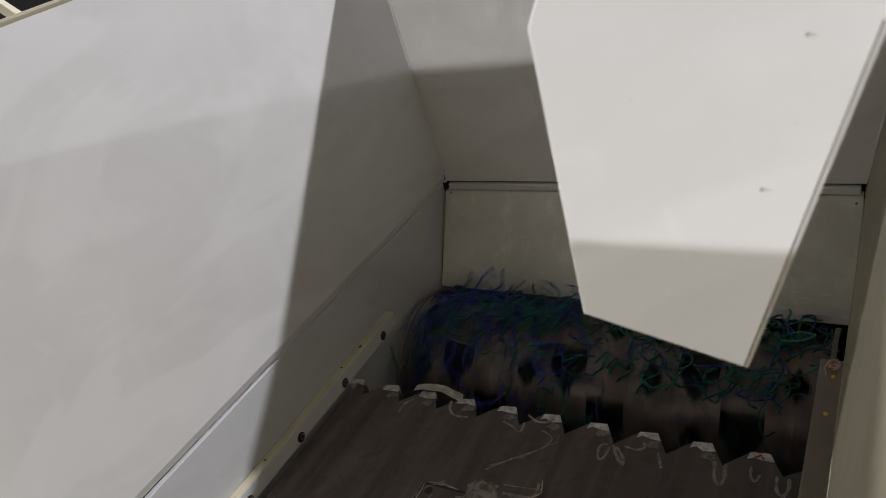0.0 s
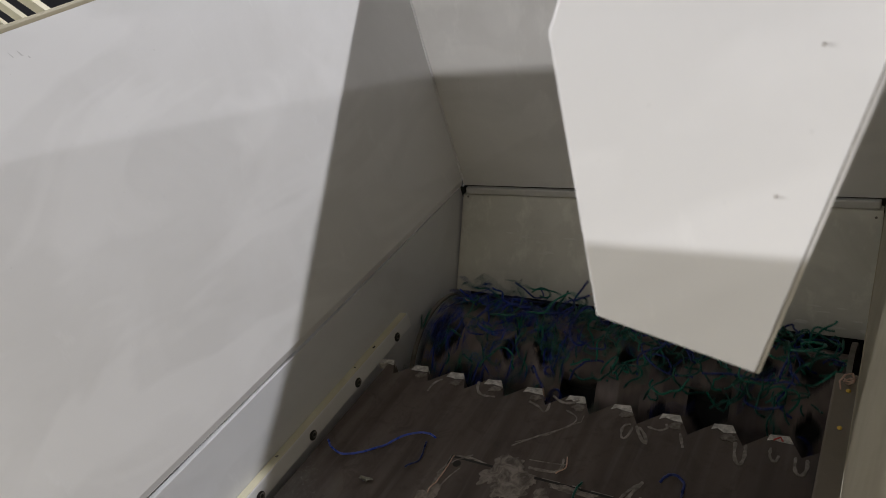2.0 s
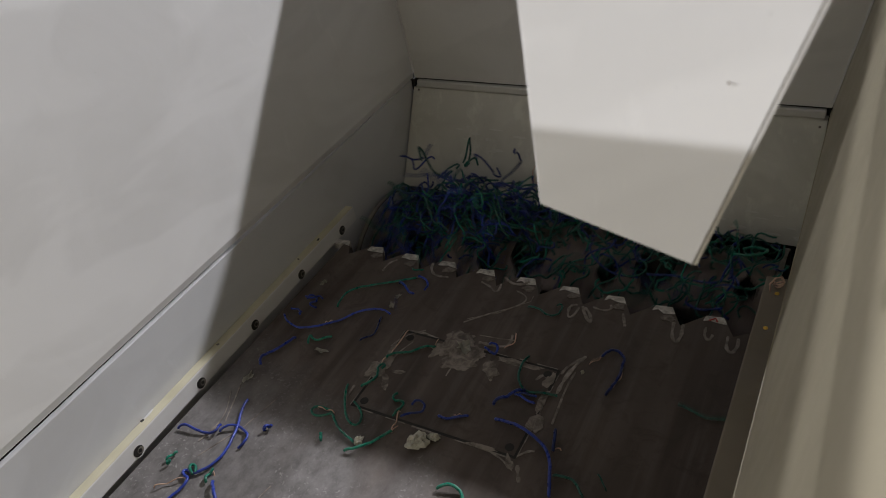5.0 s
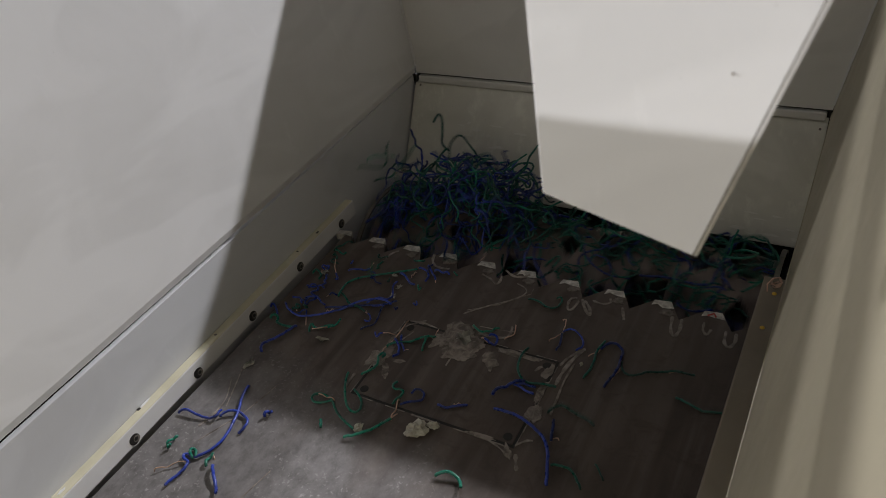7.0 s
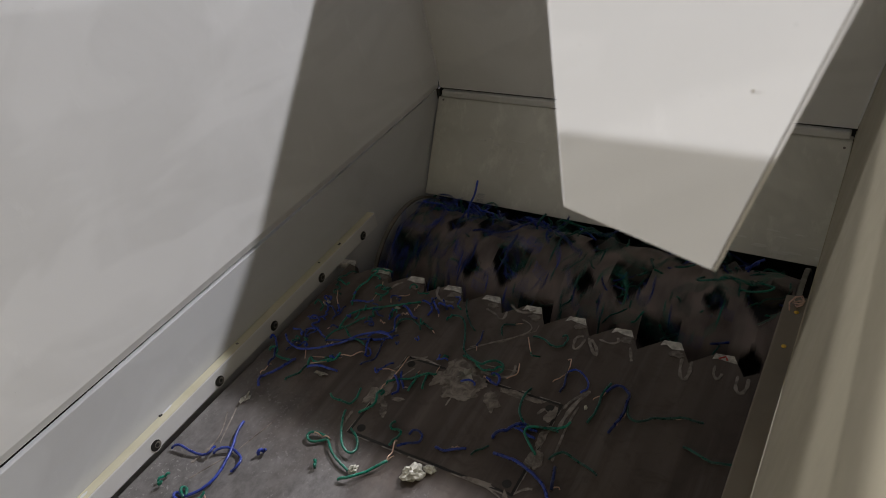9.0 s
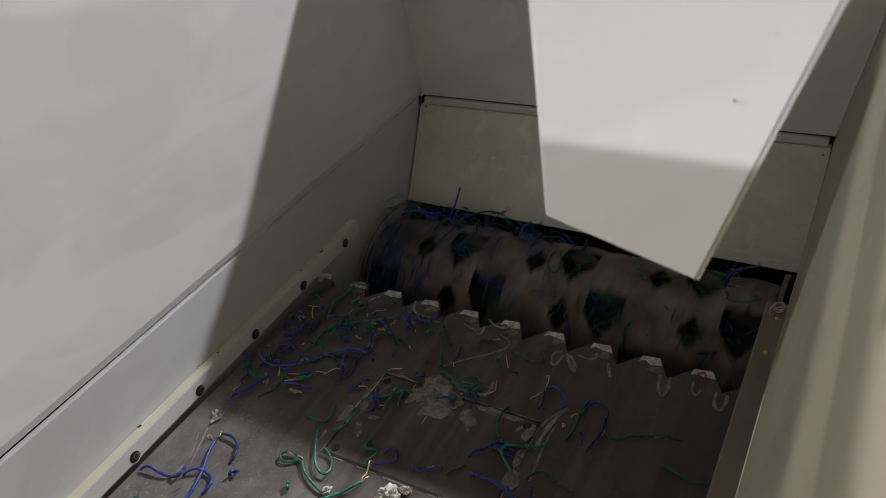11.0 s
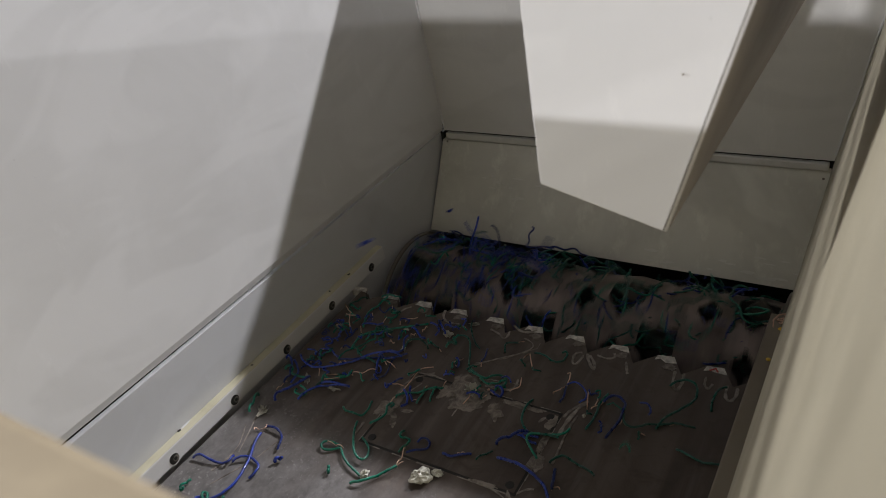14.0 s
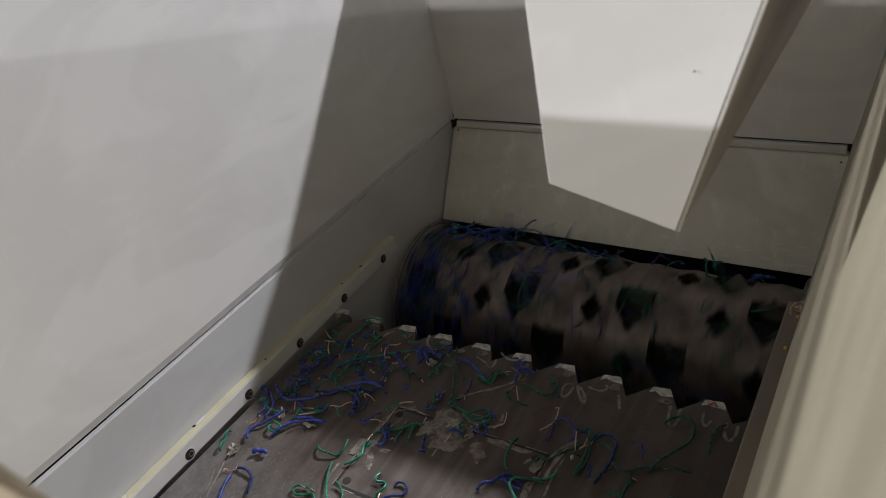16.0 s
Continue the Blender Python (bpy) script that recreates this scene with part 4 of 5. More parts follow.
bent(BLUE, 0.102, -0.105, 19, 5.6, 0.0018, 1, (0.022, 0), (0.019, 5))
bent(TEAL, 0.043, -0.065, 77, 6.9, 0.0018, 0, (0.022, 0), (0.019, -35))
bent(GREEN, 0.045, -0.062, -23, 6.1, 0.0018, 0, (0.019, 0), (0.010, 42))
bent(BLUE, 0.044, -0.215, -39, 0.3, 0.0018, 0, (0.025, 0), (0.031, 22), (0.031, 45), (0.029, 17), (0.015, 5), (0.026, 3), (0.029, -22), (0.020, -18), (0.014, -31))
bent(NAVY, 0.213, -0.168, -71, 1.6, 0.0015, 0, (0.029, 0), (0.018, -24), (0.018, -45))
bent(COPPER, 0.129, -0.211, 36, 3.8, 0.0009, 0, (0.013, 0))
bent(BLUE, 0.152, -0.232, -0, 7.3, 0.0020, 1, (0.012, 0), (0.009, 76))
bent(COPPER, 0.166, -0.225, 29, 7.3, 0.0010, 0, (0.021, 0), (0.021, 13))
bent(GREEN, 0.128, -0.259, 109, 3.8, 0.0020, 0, (0.016, 0), (0.012, -144), (0.017, 60), (0.015, 6))
bent(BLUE, 0.129, -0.263, 29, 8.0, 0.0020, 0, (0.020, 0), (0.017, -23), (0.020, -10))
bent(TEAL, 0.113, -0.299, 45, 7.8, 0.0018, 0, (0.014, 0), (0.015, 33), (0.012, -3))
bent(BLUE, 0.099, -0.256, -99, 4.2, 0.0023, 0, (0.020, 0), (0.021, -18), (0.018, -24), (0.010, 57), (0.016, 35))
bent(GREEN, 0.043, -0.256, 78, 6.5, 0.0022, 0, (0.009, 0), (0.012, -88), (0.012, -65), (0.015, 58), (0.022, 30))
bent(BLUE, 0.053, -0.248, 134, 6.9, 0.0018, 0, (0.024, 0), (0.014, 16), (0.008, 121))
bent(NAVY, 0.052, -0.248, -58, 8.6, 0.0020, 0, (0.024, 0), (0.018, -26))
bent(COPPER, 0.068, -0.280, -97, 8.6, 0.0010, 0, (0.024, 0))
bent(BLUE, 0.072, -0.193, 24, 5.9, 0.0017, 0, (0.021, 0), (0.018, -55), (0.013, 5))
bent(NAVY, 0.119, -0.201, 17, 5.3, 0.0017, 0, (0.032, 0), (0.030, 17), (0.042, -19), (0.022, 37))
bent(BLUE, 0.060, -0.168, 60, 3.5, 0.0019, 0, (0.010, 0), (0.016, -78), (0.011, -83), (0.009, -11), (0.015, 113))
bent(BLUE, 0.052, -0.164, -15, 3.6, 0.0016, 0, (0.017, 0), (0.015, 85), (0.017, -94))
bent(BLUE, 0.191, -0.171, -77, 8.2, 0.0020, 0, (0.020, 0), (0.021, 18))
bent(BLUE, 0.182, -0.168, 47, 6.4, 0.0018, 0, (0.021, 0), (0.018, -47), (0.016, 83), (0.020, 43), (0.014, -43))
bent(TEAL, 0.215, -0.134, 94, 8.5, 0.0017, 0, (0.020, 0), (0.022, -70), (0.017, -51), (0.015, -24))
bent(BLUE, 0.198, -0.082, -27, 4.3, 0.0021, 0, (0.018, 0), (0.016, -8), (0.015, 9))
bent(BLUE, 0.222, -0.057, -11, 4.2, 0.0019, 0, (0.017, 0), (0.018, -36), (0.014, -44))
bent(BLUE, 0.235, -0.049, -42, 6.6, 0.0018, 1, (0.023, 0), (0.018, -2))
bent(BLUE, 0.252, -0.056, 2, 5.1, 0.0018, 0, (0.016, 0), (0.013, -4))
bent(NAVY, 0.255, -0.044, -47, 7.5, 0.0017, 0, (0.026, 0))
bent(COPPER, 0.174, -0.068, 59, 7.1, 0.0009, 0, (0.011, 0), (0.014, -33))
bent(COPPER, 0.221, -0.084, 78, 6.0, 0.0009, 0, (0.014, 0))
bent(COPPER, 0.207, -0.101, 20, 8.0, 0.0009, 0, (0.011, 0))
bent(COPPER, 0.180, -0.128, -15, 8.8, 0.0009, 0, (0.014, 0))
bent(TEAL, 0.252, -0.108, -14, 8.6, 0.0016, 1, (0.014, 0), (0.011, -12))
bent(NAVY, 0.354, -0.086, -72, 7.9, 0.0015, 1, (0.018, 0), (0.019, -15))
bent(GREEN, 0.285, -0.084, 68, 8.7, 0.0017, 0, (0.013, 0))
bent(GREEN, 0.043, -0.133, 91, 5.7, 0.0018, 0, (0.013, 0), (0.025, -121), (0.011, -59))
bent(COPPER, 0.050, -0.105, -70, 5.9, 0.0009, 0, (0.023, 0))
bent(NAVY, 0.096, -0.141, 143, 7.6, 0.0017, 0, (0.022, 0), (0.014, 35))
bent(NAVY, 0.098, -0.154, 75, 8.1, 0.0015, 0, (0.016, 0), (0.021, 20))
bent(BLUE, 0.134, -0.133, 50, 9.8, 0.0016, 1, (0.016, 0), (0.014, -9))
bent(TEAL, 0.132, -0.102, -18, 10.1, 0.0016, 0, (0.022, 0), (0.020, 23))
bent(NAVY, 0.110, -0.214, -6, 9.3, 0.0016, 0, (0.020, 0), (0.012, 56))
bent(TEAL, 0.656, -0.069, 55, 13.6, 0.0019, 0, (0.013, 0), (0.017, -30), (0.015, -44), (0.021, -57), (0.020, -24), (0.019, -15), (0.021, -10), (0.017, 2), (0.016, 25))
bent(TEAL, 0.732, -0.043, -124, 13.2, 0.0018, 0, (0.015, 0), (0.015, 20), (0.014, 17), (0.018, 10))
bent(BLUE, 0.404, -0.032, -37, 14.9, 0.0018, 1, (0.016, 0), (0.014, 56), (0.015, -38))
bent(BLUE, 0.406, -0.021, -70, 15.0, 0.0018, 0, (0.026, 0), (0.023, -3))
bent(BLUE, 0.416, -0.020, -77, 15.1, 0.0016, 0, (0.020, 0), (0.021, 46))
bent(GREEN, 0.043, -0.325, -76, 13.8, 0.0021, 0, (0.014, 0), (0.013, 10), (0.013, -0))
bent(BLUE, 0.114, -0.345, 44, 14.2, 0.0032, 0, (0.009, 0), (0.014, -45))
bent(TEAL, 0.517, -0.200, 72, 14.4, 0.0018, 0, (0.010, 0), (0.009, -82), (0.017, 56), (0.022, 5), (0.016, 5))
bent(TEAL, 0.644, -0.212, 90, 14.6, 0.0018, 1, (0.023, 0), (0.025, 4))
bent(NAVY, 0.346, -0.215, -61, 14.1, 0.0020, 0, (0.016, 0), (0.011, -28), (0.009, 21), (0.007, 125))
bent(GREEN, 0.284, -0.107, 79, 14.0, 0.0020, 0, (0.012, 0), (0.014, -80), (0.014, 146))
bent(GREEN, 0.364, -0.078, -29, 14.9, 0.0020, 0, (0.020, 0), (0.017, 115), (0.019, -10), (0.023, -97))
bent(GREEN, 0.356, -0.073, -18, 15.0, 0.0018, 0, (0.017, 0), (0.020, -12), (0.026, 127))
bent(BLUE, 0.236, -0.067, 98, 14.3, 0.0020, 0, (0.023, 0), (0.023, -109), (0.031, -16))
bent(NAVY, 0.248, -0.073, 36, 14.7, 0.0018, 0, (0.014, 0), (0.021, 52), (0.015, -91))
bent(GREEN, 0.251, -0.037, 66, 14.5, 0.0018, 0, (0.012, 0), (0.022, -99))
bent(TEAL, 0.469, -0.040, -31, 14.7, 0.0016, 0, (0.019, 0), (0.019, -23), (0.015, -30))
bent(BLUE, 0.315, -0.126, -37, 13.9, 0.0018, 1, (0.015, 0), (0.014, -44))
bent(BLUE, 0.312, -0.051, -5, 14.7, 0.0019, 0, (0.019, 0), (0.023, -24), (0.021, -6))
bent(BLUE, 0.043, -0.231, -34, 13.4, 0.0019, 0, (0.024, 0), (0.018, -14), (0.025, -31))
bent(GREEN, 0.098, -0.290, -65, 13.7, 0.0020, 0, (0.012, 0), (0.018, 63), (0.016, 99), (0.017, 75))
bent(BLUE, 0.116, -0.308, 66, 12.9, 0.0019, 0, (0.020, 0), (0.020, -0), (0.023, -33), (0.027, -27))
bent(TEAL, 0.573, -0.148, -54, 14.1, 0.0020, 0, (0.012, 0), (0.021, -31), (0.019, -17))

# fine bits between the long ones, thrown by the rail and along the teeth
rnd = random.Random(41)
for k in range(42):
    y = -0.035 - 0.20 * rnd.random() ** 1.2
    x = 0.055 + 0.21 * rnd.random() ** 1.3 + (0.05 if y > -0.08 else 0.0)
    scrap(rnd.choice((BLUE, NAVY, NAVY, GREEN, TEAL, GREEN, BLUE)), x, y, rnd.uniform(-180, 180), 0.010 + 0.026 * rnd.random() ** 1.6, rnd.uniform(-220, 220), (rnd.uniform(4.8, 9.0) if k % 3 else rnd.uniform(9.2, 15.0)), rnd.random() < 0.3, 0.0015)
for k in range(26):   # little knots of thin wire
    y = -0.045 - 0.19 * rnd.random() ** 1.1
    x = 0.052 + 0.15 * rnd.random() ** 1.2 + (0.05 if y > -0.08 else 0.0)
    turns = [(rnd.uniform(0.006, 0.011), rnd.choice((-1, 1)) * rnd.uniform(40, 130)) for _ in range(rnd.randint(3, 7))]
    bent(rnd.choice((BLUE, NAVY, NAVY, GREEN, TEAL)), x, y, rnd.uniform(-180, 180), rnd.uniform(4.9, 9.2) if k % 2 else rnd.uniform(9.4, 14.6), 0.0015, rnd.random() < 0.25, *turns)
for k in range(14):
    scrap(rnd.choice((BLUE, GREEN, TEAL)), rnd.uniform(0.27, 0.46), rnd.uniform(-0.21, -0.10), rnd.uniform(-180, 180), rnd.uniform(0.012, 0.030), rnd.uniform(-170, 170), rnd.uniform(6.8, 15.0), rnd.random() < 0.3, 0.0015)
for k in range(8):
    scrap(rnd.choice((NAVY, GREEN, TEAL, TEAL)), rnd.uniform(0.53, 0.66), rnd.uniform(-0.22, -0.12), rnd.uniform(-180, 180), rnd.uniform(0.015, 0.035), rnd.uniform(-170, 170), rnd.uniform(10.5, 14.4), rnd.random() < 0.3, 0.0015)


# ---- wads of tape and crumbs on the ram ----
def wad(x, y, size, seed):
    bm = bmesh.new()
    bmesh.ops.create_icosphere(bm, subdivisions=3, radius=1.0)
    for v in bm.verts:
        p = v.co.copy()
        k = 0.62 + 0.75 * abs(noise.noise(p * 1.6 + Vector((seed, 0, 0)))) + 0.30 * noise.noise(p * 4.1 + Vector((0, seed, 0)))
        v.co = Vector((p.x * k * size, p.y * k * size * 0.7, max(-0.25, p.z * k) * size * 0.75 + 0.2 * size))
    ob = part("tape_wad", bm, TAPE)
    tagged(ob, "crumpled wad of pale plastic tape on the steel plate", "tape", "tape wads on the ram")
    RIDE.append((ob, x, y, 0.0012, 40 * seed, 0.0))


for args in ((0.395, -0.368, 0.019, 1), (0.412, -0.352, 0.010, 9), (0.315, -0.394, 0.009, 2), (0.560, -0.172, 0.004, 7)):
    wad(*args)


def flake(x, y, length, width, seed, landing):
    """A torn, cupped flake of plastic film."""
    r = random.Random(seed)
    bm = bmesh.new()
    hub = bm.verts.new((0, 0, 0.0016))
    rim = []
    for k in range(15):
        a, q = 2 * math.pi * k / 15, r.uniform(0.45, 1.1)
        rim.append(bm.verts.new((q * length / 2 * math.cos(a), q * width / 2 * math.sin(a), r.uniform(0.0008, 0.0055))))
    for k in range(15):
        bm.faces.new((hub, rim[k], rim[(k + 1) % 15]))
    bmesh.ops.solidify(bm, geom=list(bm.faces), thickness=0.0006)
    ob = part("film_flake", bm, TAPE)
    tagged(ob, "torn pale flake of plastic film on the steel plate", "film flake", "film flakes on the ram")
    RIDE.append((ob, x, y, 0.0016, 57 * seed, landing))


for k, (fx, fy, fl_, fw, ft) in enumerate(((0.080, -0.355, 0.030, 0.014, 0.0), (0.072, -0.350, 0.022, 0.016, 10.6), (0.216, -0.137, 0.014, 0.012, 5.0), (0.064, -0.123, 0.018, 0.012, 4.9),
                                           (0.271, -0.076, 0.028, 0.018, 13.6), (0.299, -0.035, 0.022, 0.018, 13.9), (0.413, -0.168, 0.026, 0.014, 14.6), (0.100, -0.264, 0.030, 0.012, 10.9),
                                           (0.160, -0.267, 0.030, 0.012, 0.0), (0.214, -0.114, 0.018, 0.010, 4.0), (0.374, -0.184, 0.034, 0.024, 3.4), (0.190, -0.090, 0.014, 0.009, 6.0))):
    flake(fx, fy, fl_, fw, 30 + k, ft)

# a torn strip of film that hangs on the teeth until the rotor takes it
bm = bmesh.new()
grid = []
for i in range(15):
    u = i / 14
    row = []
    for j in range(4):
        v = j / 3
        row.append(bm.verts.new((0.095 * (u - 0.5), 0.016 * (v - 0.5) + 0.006 * math.sin(3.1 * u), 0.002 + 0.006 * math.sin(3.1 * u) + 0.0025 * noise.noise(Vector((6 * u, 3 * v, 1.7))))))
    grid.append(row)
for i in range(14):
    for j in range(3):
        bm.faces.new((grid[i][j], grid[i + 1][j], grid[i + 1][j + 1], grid[i][j + 1]))
bmesh.ops.solidify(bm, geom=list(bm.faces), thickness=0.0008)
STRIP_OB = part("film_strip", bm, TAPE)
tagged(STRIP_OB, "torn pale strip of plastic film on the ram's teeth", "film strip")

# scraps that jump on the rotor
rnd = random.Random(9)
for k in range(74):
    colour = rnd.choice((BLUE, NAVY, NAVY, TEAL, TEAL, TEAL, GREEN))
    ob = strand(colour, rnd.uniform(0.06, 0.15), rnd.uniform(-260, 260), rnd.random() < 0.1, 0.0019, 0.02, "tossed about on the rotor", "cable scraps on the rotor")
    spread = rnd.random()
    x = 0.06 + (0.40 * rnd.random() if spread < 0.78 else 0.66 * rnd.random())
    TUMBLE.append((ob, x, rnd.uniform(0.945, 1.195), rnd.random() ** 1.4, k))

# fine scrap that cannot be counted: one lot wound on the drum, one lot heaped over it
def tangle(name, count, place, seed, label, left):
    r = random.Random(seed)
    bm = bmesh.new()
    for k in range(count):
        pts = wire_path(r.uniform(0.04, 0.12), r.uniform(-240, 240), r, 0.012)
        m = place(r)
        first = len(bm.faces)
        tube([m @ p for p in pts], r.uniform(0.0015, 0.0021), 5, bm)
        bm.faces.ensure_lookup_table()
        along = (m @ pts[0]).x
        shade = r.choice(left) if along < 0.33 else r.choice((1, 1, 2, 0))
        for f in bm.faces[first:]:
            f.material_index = shade
    ob = part(name, bm, [NAVY, TEAL, GREEN, BLUE], smooth=True)
    return tagged(ob, label, "cable scrap", kind="stuff")


def on_drum(r):
    x = 0.06 + 0.62 * r.random() ** 2.3
    return pose(0, 0, 0, r.uniform(0, 360)) @ pose(x, 0, RADIUS + r.uniform(-0.012, 0.008), r.uniform(-10, 10), r.uniform(-10, 10), r.uniform(0, 360))


def in_heap(r):
    a, b = r.uniform(0, 2 * math.pi), r.random() ** 0.5
    x, y = 0.235 + 0.17 * b * math.cos(a), 1.085 + 0.085 * b * math.sin(a)
    return pose(x, y, -0.02 - (0.055 + 0.09 * b) * r.random() - 0.05 * b * b, r.uniform(-60, 60), r.uniform(-60, 60), r.uniform(0, 360))


def in_green_heap(r):
    x, y = r.uniform(0.36, 0.75), 1.085 + r.uniform(-0.095, 0.10)
    d = y - AXIS[0]
    z = AXIS[1] + math.sqrt((RADIUS + 0.004) ** 2 - d * d)
    return pose(x, y, z + 0.030 * r.random() ** 2, r.uniform(-50, 50), r.uniform(-50, 50), r.uniform(0, 360))


WOUND = tangle("wound_scrap", 350, on_drum, 21, "dark blue and green cable scraps wound on the rotor", (0, 0, 3, 1))
GREEN_HEAP = tangle("heaped_scrap", 170, in_green_heap, 23, "loose heap of dark green cable scraps on the rotor", (1, 1, 2, 1))
HEAPED = tangle("heaped_scrap", 330, in_heap, 22, "dense heap of dark cable scraps on the rotor", (0, 0, 3, 1, 1, 2))

# scraps in flight: from the rotor, up and back
FLIGHTS = []


def flier(colour, t, x, y, z, length, curl):
    ob = strand(colour, length, curl, False, 0.0023, 0.008, "flung up from the rotor", "cable scraps in the air")
    FLIGHTS.append((ob, t, Vector((x, y, z))))


flier(BLUE, 1.5, 0.000, 1.031, 0.351, 0.105, 60)
flier(BLUE, 1.5, 0.041, 1.200, 0.281, 0.03, 40)
flier(GREEN, 3.5, -0.015, 0.483, 0.306, 0.03, 30)
flier(TEAL, 3.5, 0.313, 1.150, 0.132, 0.06, 80)
flier(TEAL, 8.0, 0.123, 1.150, 0.170, 0.06, 120)
flier(BLUE, 15.0, 0.150, 1.150, 0.120, 0.150, 70)
flier(TEAL, 15.5, -0.030, 0.561, 0.440, 0.03, 30)
flier(TEAL, 15.5, -0.050, 0.848, 0.555, 0.03, 30)
flier(TEAL, 14.5, 0.612, 1.150, 0.081, 0.07, 20)
flier(BLUE, 9.5, 0.175, 1.160, 0.089, 0.080, 90)
flier(BLUE, 9.5, 0.311, 1.160, 0.099, 0.050, 50)
flier(NAVY, 9.5, 0.210, 1.150, 0.050, 0.060, 120)
flier(BLUE, 1.0, 0.104, 1.150, 0.049, 0.060, 90)
flier(TEAL, 1.0, 0.210, 1.150, 0.073, 0.060, 80)
flier(BLUE, 1.0, 0.289, 1.130, 0.135, 0.030, 20)
flier(BLUE, 1.0, 0.111, 1.000, 0.194, 0.040, 60)
flier(BLUE, 1.0, 0.769, 1.150, 0.082, 0.040, 120)
flier(BLUE, 1.0, 0.758, 1.150, 0.028, 0.050, 90)
flier(TEAL, 4.0, 0.308, 1.130, 0.093, 0.060, 70)
flier(COPPER, 4.5, 0.050, 1.155, 0.301, 0.030, 60)
flier(TEAL, 10.0, 0.030, 0.775, 0.174, 0.030, 60)
flier(NAVY, 13.0, 0.160, 1.180, 0.060, 0.030, 120)
flier(BLUE, 15.0, 0.392, 1.160, 0.077, 0.060, 60)

# ---- yellow granules on the dirty rail ----
for gx, gy in ((0.784, 0.966), (0.781, 0.891)):
    bm = bmesh.new()
    bmesh.ops.create_icosphere(bm, subdivisions=2, radius=0.0032)
    for v in bm.verts:
        v.co = v.co * (1 + 0.35 * noise.noise(v.co * 300 + Vector((gx * 50, 0, 0))))
        v.co.z *= 0.6
    ob = part("plastic_granule", bm, YELLOW)
    ob.location = (gx, gy, 0.0490)
    tagged(ob, "small yellow plastic granule lying on the dirty rail", "granule", "granules on the rail")


# ---- bright copper curl caught at the end of the dirty rail ----
bm = bmesh.new()
r = random.Random(17)
for k in range(4):
    a0, rise = r.uniform(0, 6), r.uniform(0.006, 0.016)
    tube([(0.010 * math.cos(a0 + 0.9 * j) * (1 + 0.25 * j) * 0.5, 0.012 * math.sin(a0 + 0.9 * j) - 0.004 * j, 0.0012 + rise * math.sin(0.52 * j)) for j in range(6)], 0.0011, 5, bm)
ob = part("copper_curl", bm, COPPER, smooth=True)
ob.location = (0.782, 0.990, 0.0478)
tagged(ob, "small curl of bare copper wire on the dirty rail", "copper strand")


# ---- beyond the left rim: frame of the machine next to it ----
def neighbour():
    top = new("machine_frame")
    tagged(top, "cream steel frame of a neighbouring machine on the hall floor", "machine frame")
    for y in (0.2, 1.9):
        part("post", box(-1.10, -1.02, y, y + 0.08, GROUND, 0.30, 0.004), CREAM, top)
    part("beam", box(-1.10, -1.02, 0.10, 2.1, 0.30, 0.38, 0.004), CREAM, top)
    part("guard", box(-1.16, -1.14, 0.1, 2.1, -0.9, 0.30, 0.004), DARK, top, "dark guard sheet")
    for k in range(4):
        part("brace", tube([(-1.06, 0.35 + 0.4 * k, -0.4), (-1.06, 0.65 + 0.4 * k, 0.29)], 0.02, 8), CHEEK, top, "grey steel brace")
    for a, b, half in (((-1.060, 1.168, 0.729), (-1.060, 1.238, 0.636), 0.016), ((-1.060, 1.100, 0.741), (-1.060, 1.173, 0.637), 0.013), ((-1.060, 1.071, 0.716), (-1.060, 1.121, 0.639), 0.010)):
        way = (Vector(b) - Vector(a)).normalized()
        part("upper_rail", tube([Vector(a) - 0.35 * way, Vector(b) + 0.45 * way], half, 4), RAIL_PAINT, top, "cream square steel rail")
    part("upper_post", box(-1.10, -1.04, 1.55, 1.61, 0.38, 1.0, 0.004), CREAM, top)
    return top


neighbour()


# ---- movement ----
BEATS = [0.0] + [0.05 + i / 10 for i in range(160)] + [16.0]   # jolts of the scrap on the rotor


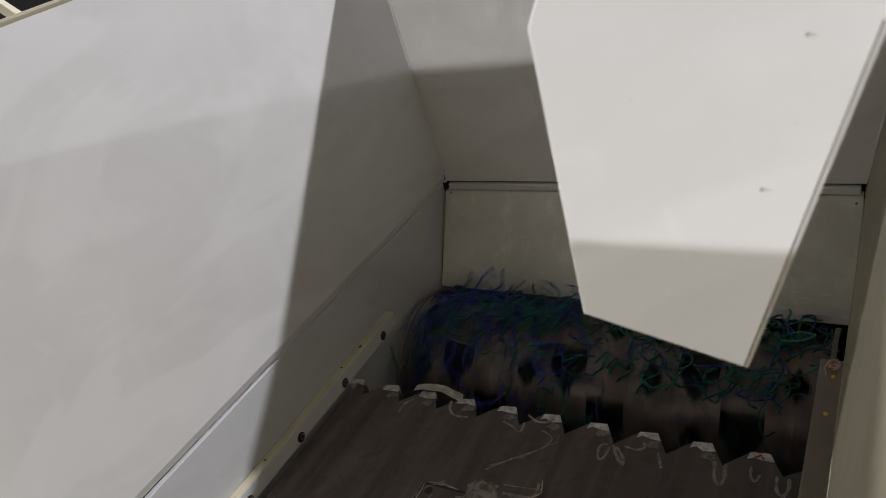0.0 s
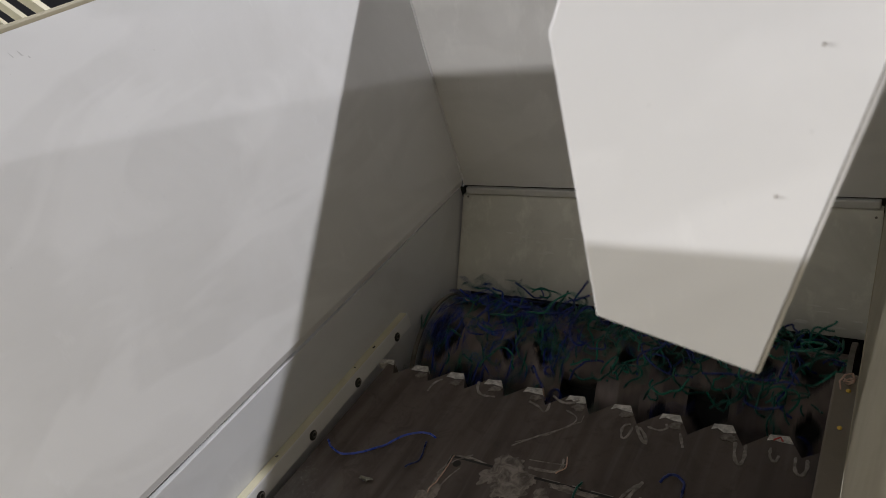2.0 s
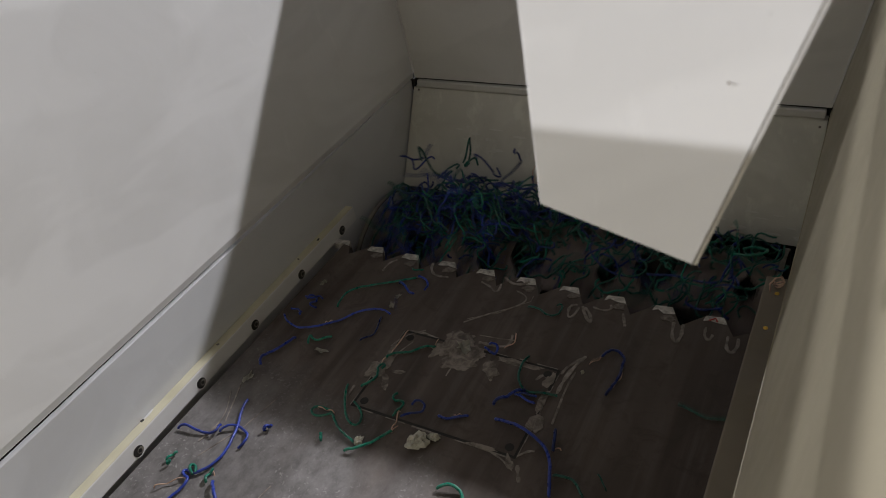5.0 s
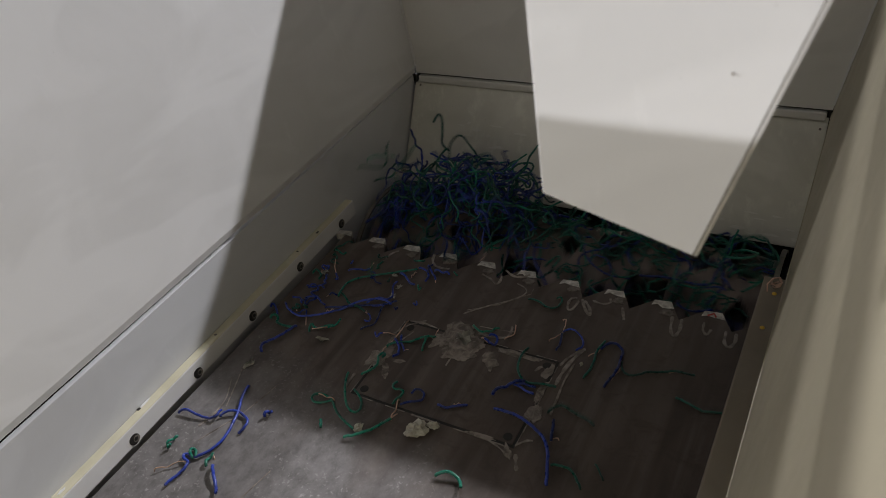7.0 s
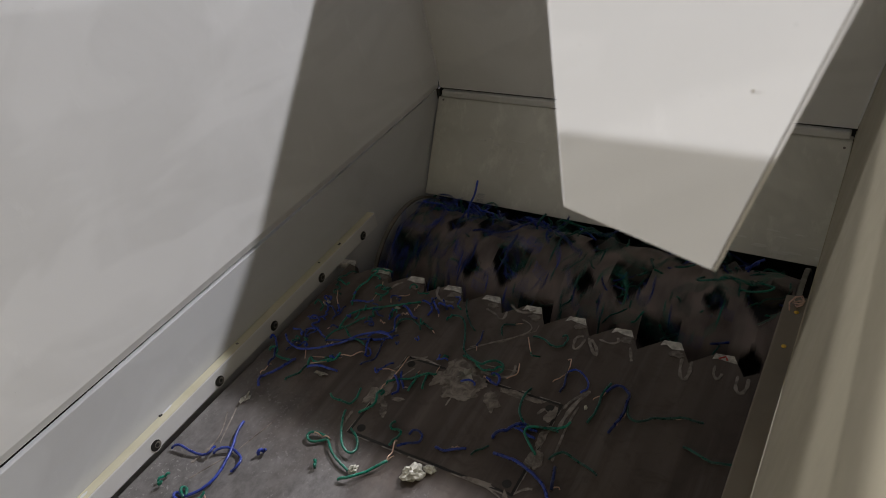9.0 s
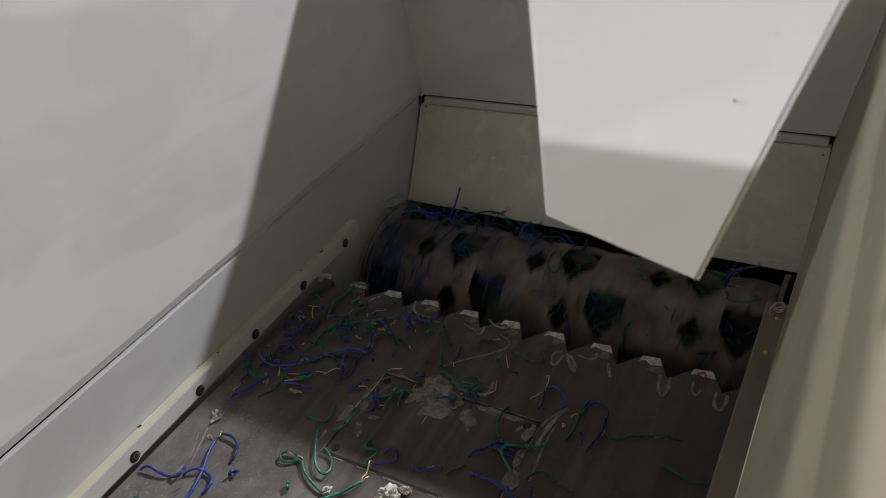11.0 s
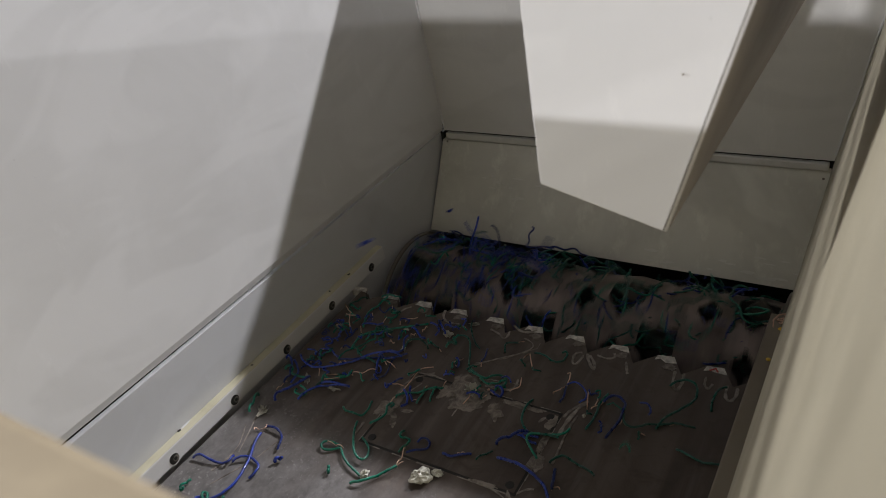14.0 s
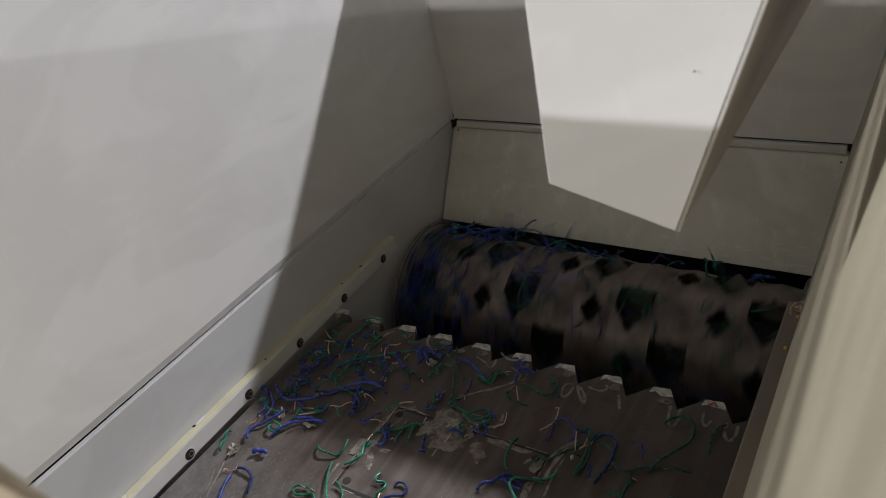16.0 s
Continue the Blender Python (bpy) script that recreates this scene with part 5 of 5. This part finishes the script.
def motions():
    walk(RAM, [(t, pose(0, TIP + d, 0)) for t, d in RAM_ROWS])
    walk(ROTOR_OB, [(i / 10, pose(0, AXIS[0], AXIS[1], SPIN * i / 10)) for i in range(161)])
    walk(STRIP_OB, [(t, pose(0.197, TIP + stroke(t) - 0.004, 0.003, 0, 0, -4)) for t in (0.0, 0.5, 1.0, 1.2)]
         + [(1.35, pose(0.20, 0.935, -0.03, -35, 0, -4)), (1.5, pose(0.20, 0.92, -0.12, -60, 0, -4)), (1.8, pose(0.20, 0.90, -0.30, -80, 0, -4)), (16.0, pose(0.20, 0.90, -0.40, -80, 0, -4))])
    walk(WOUND, [(i / 10, pose(0, AXIS[0], AXIS[1], SPIN * i / 10)) for i in range(161)])
    r = random.Random(77)
    walk(HEAPED, [(t, pose((-1) ** i * r.uniform(0.0, 0.005), (-1) ** i * r.uniform(0.0, 0.006), -0.03 + 0.95 * heap(t) + (-1) ** i * r.uniform(0.0, 0.008), r.uniform(-1, 1), r.uniform(-1, 1), r.uniform(-1.5, 1.5)))
                  for i, t in enumerate(BEATS)])
    walk(GREEN_HEAP, [(t, pose((-1) ** i * r.uniform(0.0, 0.006), (-1) ** i * r.uniform(0.0, 0.008), sunk(t) + (-1) ** i * r.uniform(0.0, 0.005), 0, 0, r.uniform(-0.8, 0.8)))
                      for i, t in enumerate(BEATS)])
    for n, (ob, x, y, z, heading, landing) in enumerate(RIDE):
        r = random.Random(300 + n)
        rows = []
        if landing > 0:
            px, py = min(0.70, max(0.08, x + r.uniform(-0.05, 0.05))), r.uniform(1.05, 1.15)
            t = 0.0
            while t < landing - 0.75:
                rows.append((t, pose(px + r.uniform(-0.02, 0.02), 1.238, -0.250 + r.uniform(-0.02, 0.01), r.uniform(-8, 8), r.uniform(-8, 8), heading + r.uniform(-22, 22))))
                t += 0.8
            start = Vector((px, py, over_rotor(py)))
            end = Vector((x, y + TIP + stroke(landing), z))
            for k in range(4):
                s = k / 4
                p = start.lerp(end, s) + Vector((0, 0, 0.16 * 4 * s * (1 - s)))
                rows.append((landing - 0.30 + 0.30 * s, pose(*p, 30 * (1 - s), -20 * (1 - s), heading + 25 * (1 - s))))
            rows = [q for q in rows if q[0] >= 0]
            rows.append((landing, pose(*end, 0, 0, heading)))
        else:
            rows.append((0.0, pose(x, y + TIP + stroke(0.0), z, 0, 0, heading)))
        rows += [(t, pose(x, y + TIP + d, z, 0, 0, heading)) for t, d in RAM_ROWS if t > landing + 0.02]
        walk(ob, rows)
    for ob, x, y, u, k in TUMBLE:
        r = random.Random(900 + k)
        rows, a, b, c = [], r.uniform(-180, 180), 0.0, 0.0
        for t in BEATS:
            h = heap(t)
            reach = 0.060 - 0.12 * h
            qy = min(1.20, max(0.94, y + r.gauss(0, max(0.012, reach))))
            fade = max(0.10, min(1.0, (0.58 - x) / 0.25))
            z = over_rotor(qy) + u * h * fade * r.uniform(0.65, 1.05)
            sink = max(0.0, min(1.0, 1.5 - h / 0.03)) if k % 10 < 7 else 0.0
            qy, z = qy + sink * (1.236 - qy), z + sink * (-0.160 - z)
            a, b, c = a + r.uniform(-30, 30), max(-60, min(60, b + r.uniform(-25, 25))), max(-60, min(60, c + r.uniform(-25, 25)))
            steep = min(1.0, 0.18 + 9 * h)
            lean = (qy - AXIS[0]) / RADIUS * -55 * (1 - steep)
            rows.append((t, pose(max(0.045, min(0.74, x + r.gauss(0, 0.024))), qy, z - 0.006 * (1 - steep), b * steep + lean, c * steep, a)))
        walk(ob, rows)
    for n, (ob, t0, top) in enumerate(FLIGHTS):
        r = random.Random(50 + n)
        home = Vector((min(0.7, max(0.07, top.x)), 1.14, over_rotor(1.14) - 0.004))
        rows = [(0.0, pose(*home, 0, 0, 30 * n))]
        for k in range(-3, 4):
            t = t0 + k * 0.1
            if 0 < t < 16.0:
                s = abs(k) / 3
                p = home.lerp(top, 1 - s * s)
                rows.append((t, pose(*p, 14 * k, 22 * k, 30 * n + 25 * k)))
        rows.append((max(16.0, rows[-1][0] + 0.1), pose(*home, 0, 0, 30 * n + 60)) if t0 < 15.6 else (16.0, pose(*home.lerp(top, 0.6), 30, 40, 30 * n + 60)))
        walk(ob, rows)


motions()
